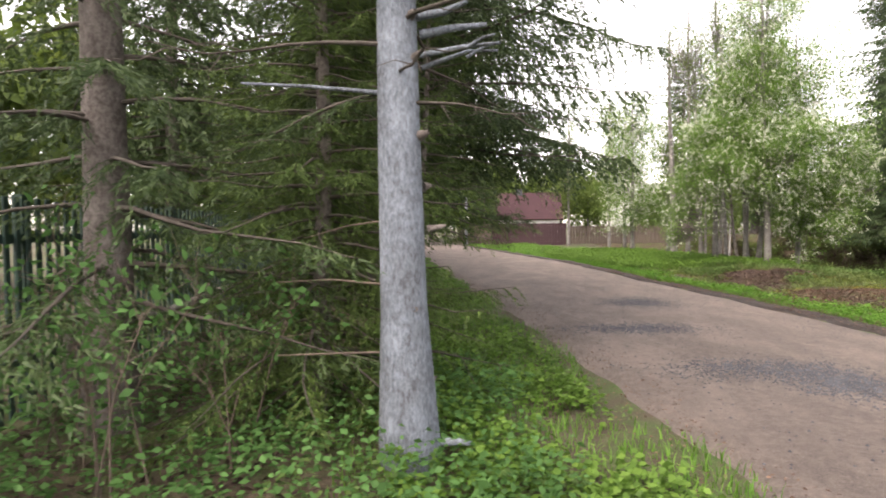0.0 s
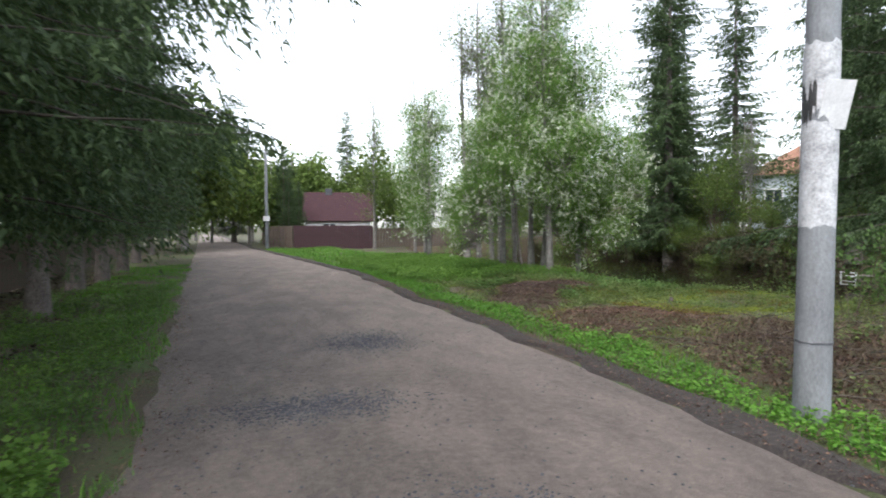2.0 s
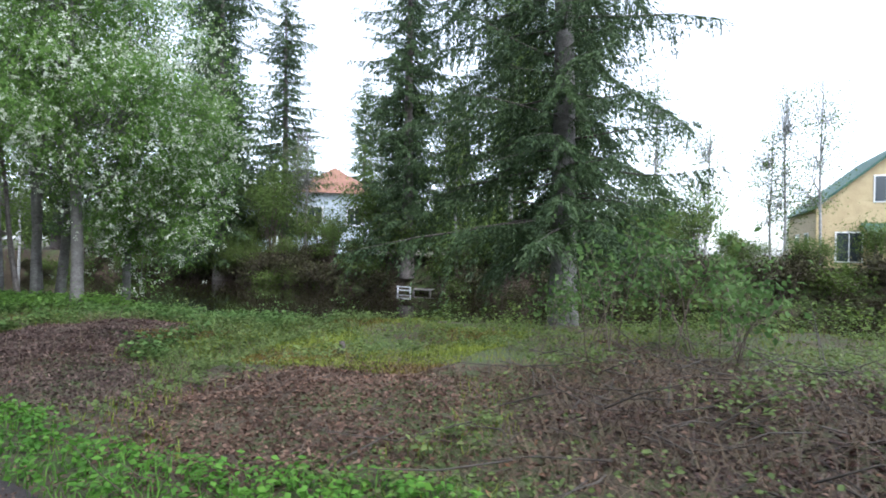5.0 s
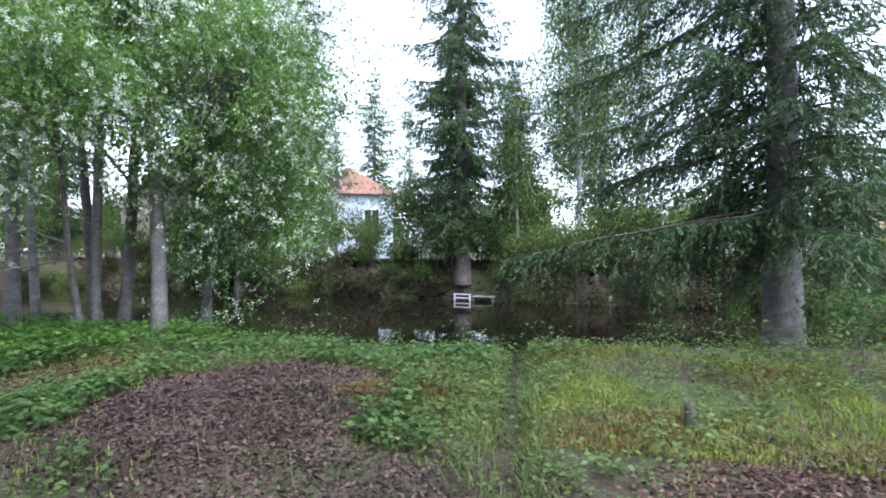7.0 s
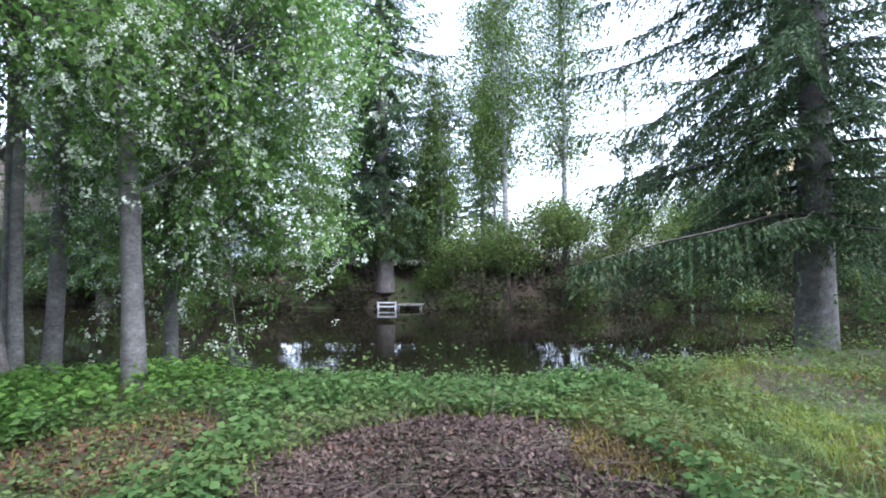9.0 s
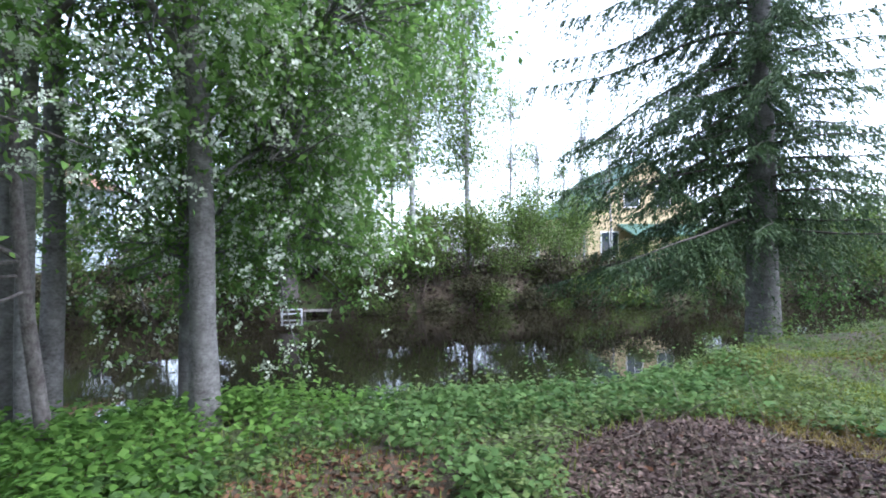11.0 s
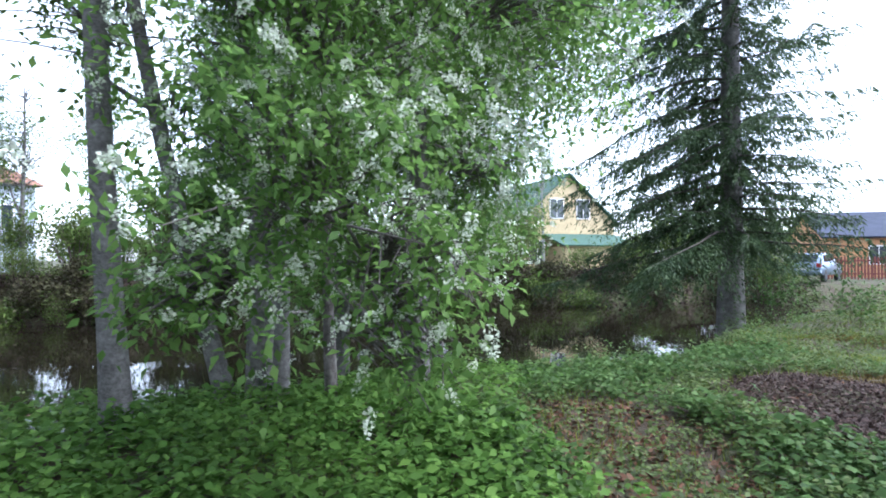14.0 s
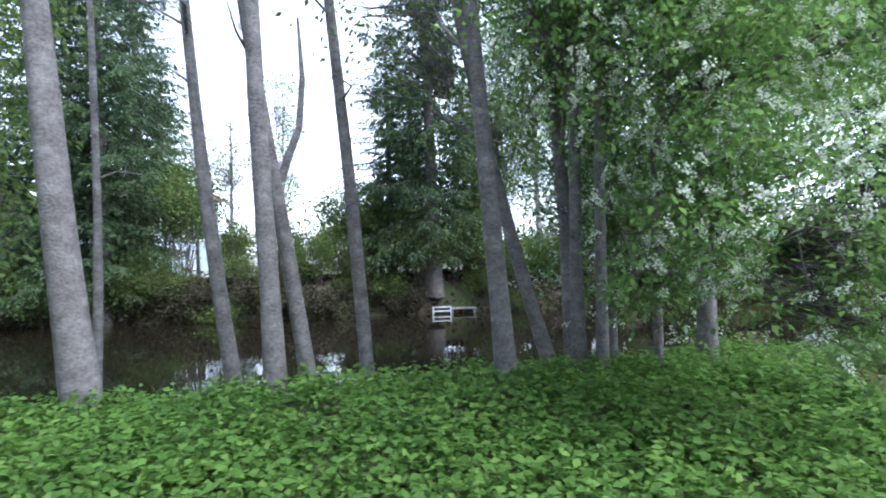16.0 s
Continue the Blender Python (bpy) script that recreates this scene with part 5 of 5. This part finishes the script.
herbs(p, 18, 0.5, 0.045, M_LEAFY, "bank_weeds", "tall leafy weed stems at the pond's near edge", "weeds")
p = scatter(900, 10.5, 17.5, 3, 13, lambda x, y: (x < bank_near(y) - 0.1) & (x > bank_near(y) - 4.2) & clumpy(x, y, 0.6, -0.2))
herbs(p, 22, 0.55, 0.06, M_BUSH, "meadow_weeds", "knee-high leafy weeds between road and pond", "weeds")
p = scatter(22000, 7.5, 13.4, 13.4, 15.8, lambda x, y: ditch(x, y, 0.12))
stuff("ditch_litter", *leaf_quads(p + [0, 0, 0.01], rngg.normal(size=p.shape) * [1, 1, 0.4], rngg.uniform(0.02, 0.06, len(p)), 0.5, 0.12, rngg, np.array([[0, 0, 1.0]])), M_CHIPS_DARK, "dark wet leaves in the shallow ditch", "leaf litter")
p = scatter(9000, 8, 13.4, 13.2, 16, lambda x, y: ditch(x, y, 0.3) & ~ditch(x, y, 0.05))
stuff("ditch_grass", *blade_tris(p, rngg.uniform(0.08, 0.24, len(p)), 1.3, 0.004, rngg), M_HERB, "long grass hanging over the shallow ditch", "grass")
p = scatter(70000, 4, 9, -3, 36, lambda x, y: (x > road_right(y) + 0.16 + 0.1 * np.sin(y * 3) + 0.06 * np.sin(y * 11)) & (x < road_right(y) + 0.95 + 0.25 * np.sin(y * 1.4)))
stuff("verge_grass", *blade_tris(p, rngg.uniform(0.05, 0.14, len(p)), 0.7, 0.005, rngg), M_GRASS, "bright green grass strip along the road", "grass")
p = scatter(17000, 4, 9, -1, 26, lambda x, y: (x > road_right(y) + 0.25) & (x < road_right(y) + 0.95 + 0.15 * np.sin(y * 1.9)))
herbs(p, 8, 0.13, 0.05, M_GRASS, "verge_herbs", "bright green verge herbs", "ground plants")
p = scatter(95000, -3.5, 4, -1, 30, lambda x, y: (x < road_left(y) + 0.1 + 0.12 * np.sin(y * 1.7)) & (x > road_left(y) - 2.2) & clumpy(x, y, 1.1, -0.9))
stuff("verge_grass", *blade_tris(p, rngg.uniform(0.05, 0.13, len(p)), 0.7, 0.0045, rngg), M_GRASS, "bright green grass under the roadside spruces", "grass")
p = scatter(30000, -6, 1.5, -1, 26, lambda x, y: (x < road_left(y) - 1.5) & (x > road_left(y) - 6))
stuff("needle_litter", *leaf_quads(p + [0, 0, 0.012], rngg.normal(size=p.shape) * [1, 1, 0.3], rngg.uniform(0.04, 0.11, len(p)), 0.4, 0.12, rngg, np.array([[0, 0, 1.0]])), M_CHIPS_DARK, "dark needle litter and twigs under the spruces", "leaf litter")
p = scatter(11000, -2.5, 4, -1, 20, lambda x, y: (x < road_left(y) - 0.15) & (x > road_left(y) - 2.8) & clumpy(x, y, 0.9, -0.4))
herbs(p, 9, 0.15, 0.042, M_LEAFY, "verge_herbs", "low green herbs under the spruces", "ground plants")
p = scatter(2600, 0.6, 3.0, 1.5, 8.5, lambda x, y: (x < road_left(y) - 0.25) & (x > road_left(y) - 1.9) & clumpy(x, y, 1.3, -0.5))
herbs(p, 11, 0.17, 0.055, M_NETTLE, "verge_herbs", "broad-leaved pale green herbs beside the first spruce", "ground plants", 0.75)
p = scatter(4200, -2.5, 2.4, 5, 20, lambda x, y: (x < road_left(y) - 0.2) & (x > road_left(y) - 2.4) & clumpy(x, y, 0.9, -0.2))
herbs(p, 9, 0.14, 0.046, M_NETTLE, "verge_herbs", "broad-leaved herbs in the grass under the spruces", "ground plants", 0.7)
p = scatter(1300, 7.6, 12.4, 16.6, 20, lambda x, y: (((x - 9.15) / 1.2) ** 2 + ((y - 18.75) / 0.85) ** 2 > 1) & (x > road_right(y) + 1.6) & (x < bank_near(y) - 0.3) & ~on_pile(x, y, 0.9) & ~tall_zone(x, y) & clumpy(x, y, 0.8, -0.5))
herbs(p, 10, 0.2, 0.05, M_HERB, "bank_herbs", "leafy green herbs between the fallen leaves", "ground plants")
p = scatter(900, -2.8, 2.4, 1.5, 6.4, lambda x, y: (x < road_left(y) - 0.9))
herbs(p, 16, 0.36, 0.055, M_UNDER, "undergrowth", "tangled leafy undergrowth at the first spruce", "ground plants")

p = scatter(26000, -2, 12, 21, 46, lambda x, y: (x > road_right(y) + 0.3) & (x < road_right(y) + 4.6) & (x < bank_near(y) - 0.8) & ~tall_zone(x, np.where(y < 30, y, 0)))
stuff("verge_grass", *blade_tris(p, rngg.uniform(0.10, 0.28, len(p)), 0.7, 0.012, rngg), M_GRASS, "rank bright green grass by the road", "grass")

p = scatter(8000, 23, 31, -3, 42, lambda x, y: (x > bank_far(y) - 0.05) & (x < bank_far(y) + 2.2) & clumpy(x, y, 0.8, -0.6))
herbs(p, 11, 0.45, 0.10, M_BUSH, "bank_growth", "tangled growth along the pond's far bank", "weeds")
p = scatter(70000, 23, 32, -3, 46, lambda x, y: (x > bank_far(y) - 0.7) & (x < bank_far(y) + 4.0))
stuff("bank_litter", *leaf_quads(p + [0, 0, 0.03], rngg.normal(size=p.shape) * [1, 1, 0.5], rngg.uniform(0.1, 0.26, len(p)), 0.5, 0.15, rngg, np.array([[0, 0, 1.0]])), M_CHIPS_DARK, "dark fallen leaves and roots on the far bank", "leaf litter")
p = scatter(2600, 9.8, 12.3, 20.8, 25.5, lambda x, y: (x > bank_near(y) - 1.0) & (x < bank_near(y) - 0.2) & clumpy(x, y, 0.9, 0.2))
stuff("reeds", *blade_tris(p, rngg.uniform(0.3, 0.6, len(p)), 0.35, 0.008, rngg), M_HERB, "green iris-like reeds at the water's edge", "reeds")

for k, (px, py, rx, ry, h) in enumerate(PILES):
    n = (28000, 22000, 20000, 700, 1500, 12000)[k]
    a, r = rngg.uniform(0, 2 * np.pi, n), np.sqrt(rngg.random(n)) * (1 + 0.15 * rngg.normal(size=n))
    x, y = px + rx * r * np.cos(a), py + ry * r * np.sin(a)
    p = np.stack([x, y, land(x, y) + 0.012 * rngg.random(n)], 1)
    d = np.stack([rngg.normal(size=n), rngg.normal(size=n), rngg.normal(size=n) * 0.35], 1)
    stuff("litter_pile", *leaf_quads(p, d, rngg.uniform(0.015, 0.05, n), 0.5, 0.12, rngg, np.array([[0, 0, 1.0]])), M_CHIPS if k in (1, 3, 4) else M_CHIPS_DARK if k == 2 else M_HEAP, "heap of raked brown leaves and bark", "leaf litter")
p = scatter(6000, 7.8, 10.6, 17.6, 20.2, lambda x, y: ((x - 9.15) / 1.1) ** 2 + ((y - 18.75) / 0.75) ** 2 < 1 + 0.3 * np.sin(x * 7) * np.sin(y * 6))
stuff("leaf_litter", *leaf_quads(p, rngg.normal(size=p.shape) * [1, 1, 0.3], 0.06, 0.55, 0.1, rngg, np.array([[0, 0, 1.0]])), M_LEAF, "fallen brown leaves on the bank", "leaf litter")
p = scatter(9000, 7.2, 13, 4, 20, lambda x, y: (x > road_right(y) + 1.0) & (x < bank_near(y) - 0.2) & clumpy(x, y, 1.0, 0.2))
stuff("leaf_litter", *leaf_quads(p, rngg.normal(size=p.shape) * [1, 1, 0.3], 0.05, 0.55, 0.1, rngg, np.array([[0, 0, 1.0]])), M_LEAF, "scattered fallen brown leaves", "leaf litter")

p = scatter(36000, 7.5, 13, 2, 11.5, debris)
stuff("brush_litter", *leaf_quads(p + [0, 0, 0.01], rngg.normal(size=p.shape) * [1, 1, 0.35], rngg.uniform(0.02, 0.07, len(p)), 0.4, 0.12, rngg, np.array([[0, 0, 1.0]])), M_CHIPS, "cleared brown brush and dead leaves", "leaf litter")
p = scatter(2600, 7.5, 13, 2, 11.8, lambda x, y: debris(x, y) & clumpy(x, y, 0.9, 0.9))
herbs(p, 10, 0.22, 0.05, M_HERB, "regrowth_herbs", "green herbs growing back through the cleared brush", "ground plants")
p = scatter(9000, 7.5, 13, 2, 11.5, debris)
stuff("dry_stalks", *blade_tris(p, rngg.uniform(0.06, 0.25, len(p)), 2.2, 0.004, rngg), M_DRY, "flattened dry stalks on the cleared strip", "grass")
p = scatter(24000, 0.0, 4.2, -1, 18, lambda x, y: np.abs(x - road_left(y) - 0.2) < 0.75 * rngg.random(x.shape) ** 1.5 + 0.1)
stuff("road_litter", *leaf_quads(p + [0, 0, 0.06], rngg.normal(size=p.shape) * [1, 1, 0.2], rngg.uniform(0.015, 0.04, len(p)), 0.4, 0.1, rngg, np.array([[0, 0, 1.0]])), M_CHIPS, "brown needles and leaf scraps along the road's edge", "leaf litter")
p = scatter(22000, 5, 8, 2, 20, lambda x, y: np.abs(x - road_right(y) - 0.1) < 0.3)
stuff("road_litter", *leaf_quads(p + [0, 0, 0.06], rngg.normal(size=p.shape) * [1, 1, 0.2], rngg.uniform(0.012, 0.035, len(p)), 0.6, 0.2, rngg, np.array([[0, 0, 1.0]])), M_CHIPS, "dark soil crumbs and leaf scraps along the road's edge", "leaf litter")

heap = Heap()
for k in range(1500):
    c = PILES[(0, 1, 2, 2, 2, 2)[k % 6]]
    x, y = c[0] + rngg.normal() * c[2] * 0.6, c[1] + rngg.normal() * c[3] * 0.6
    q = np.array([x, y, float(land(x, y)) + 0.015])
    d = unit(rngg.normal(size=3) * [1, 1, 0.25]) * rngg.uniform(0.1, 0.5)
    heap.add(*tube([q, q + d * 0.5 + rngg.normal(size=3) * 0.02, q + d], [0.0035, 0.003, 0.0015], 3))
stuff("twigs", *heap.out(), M_TWIG, "dead twigs raked together", "twigs")

sticks = Heap()
for k in range(420):
    x, y = rngg.uniform(8, 12.4), rngg.uniform(2.6, 11.2)
    q = np.array([x, y, float(land(x, y)) + 0.03 + 0.12 * rngg.random()])
    d = unit(rngg.normal(size=3) * [1, 1, 0.22]) * rngg.uniform(0.35, 1.1)
    sticks.add(*tube([q, q + d * 0.5 + rngg.normal(size=3) * 0.05, q + d], [0.0065, 0.005, 0.002], 4))
stuff("brushwood", *sticks.out(), M_SPRUCE_TWIG, "dark dead branches heaped on the cleared strip", "twigs")

# gravel showing through the road, in worn patches and thinly all over
patches = [(3.9, 6.7, 0.9, 0.4), (3.4, 8.9, 0.9, 0.4), (4.4, 6.2, 0.5, 0.5), (4.2, 11.5, 0.7, 0.7)]
pts = []
for px, py, rx, ry in patches:
    n = 2000
    pts.append(np.stack([px + rx * rngg.normal(size=n) * 0.5, py + ry * rngg.normal(size=n) * 0.5], 1))
pts.append(np.stack([rngg.uniform(1, 7, 2600), rngg.uniform(2, 18, 2600)], 1))
pts = np.concatenate(pts)
pts = pts[(pts[:, 0] > road_left(pts[:, 1]) + 0.2) & (pts[:, 0] < road_right(pts[:, 1]) - 0.1)]
s = rngg.uniform(0.004, 0.015, len(pts))
q = (pts[:, 0] - road_left(pts[:, 1])) / (road_right(pts[:, 1]) - road_left(pts[:, 1]))
base = np.stack([pts[:, 0], pts[:, 1], 0.033 + 0.03 * (1 - (2 * q - 1) ** 2) + 0.012 * np.sin(pts[:, 0] * 1.7 + pts[:, 1]) * np.sin(pts[:, 1] * 1.1)], 1)
octa = np.array([(1, 0, 0), (0, 1, 0), (-1, 0, 0), (0, -1, 0), (0, 0, 0.7), (0, 0, -0.9)])
vv = base[:, None] + octa[None] * s[:, None, None] * rngg.uniform(0.7, 1.3, (len(pts), 6, 1))
tri = np.array([(0, 1, 4), (1, 2, 4), (2, 3, 4), (3, 0, 4)])
stuff("gravel", vv.reshape(-1, 3), (np.arange(len(pts))[:, None, None] * 6 + tri).reshape(-1, 3), M_STONE, "loose grey gravel on the road", "gravel")
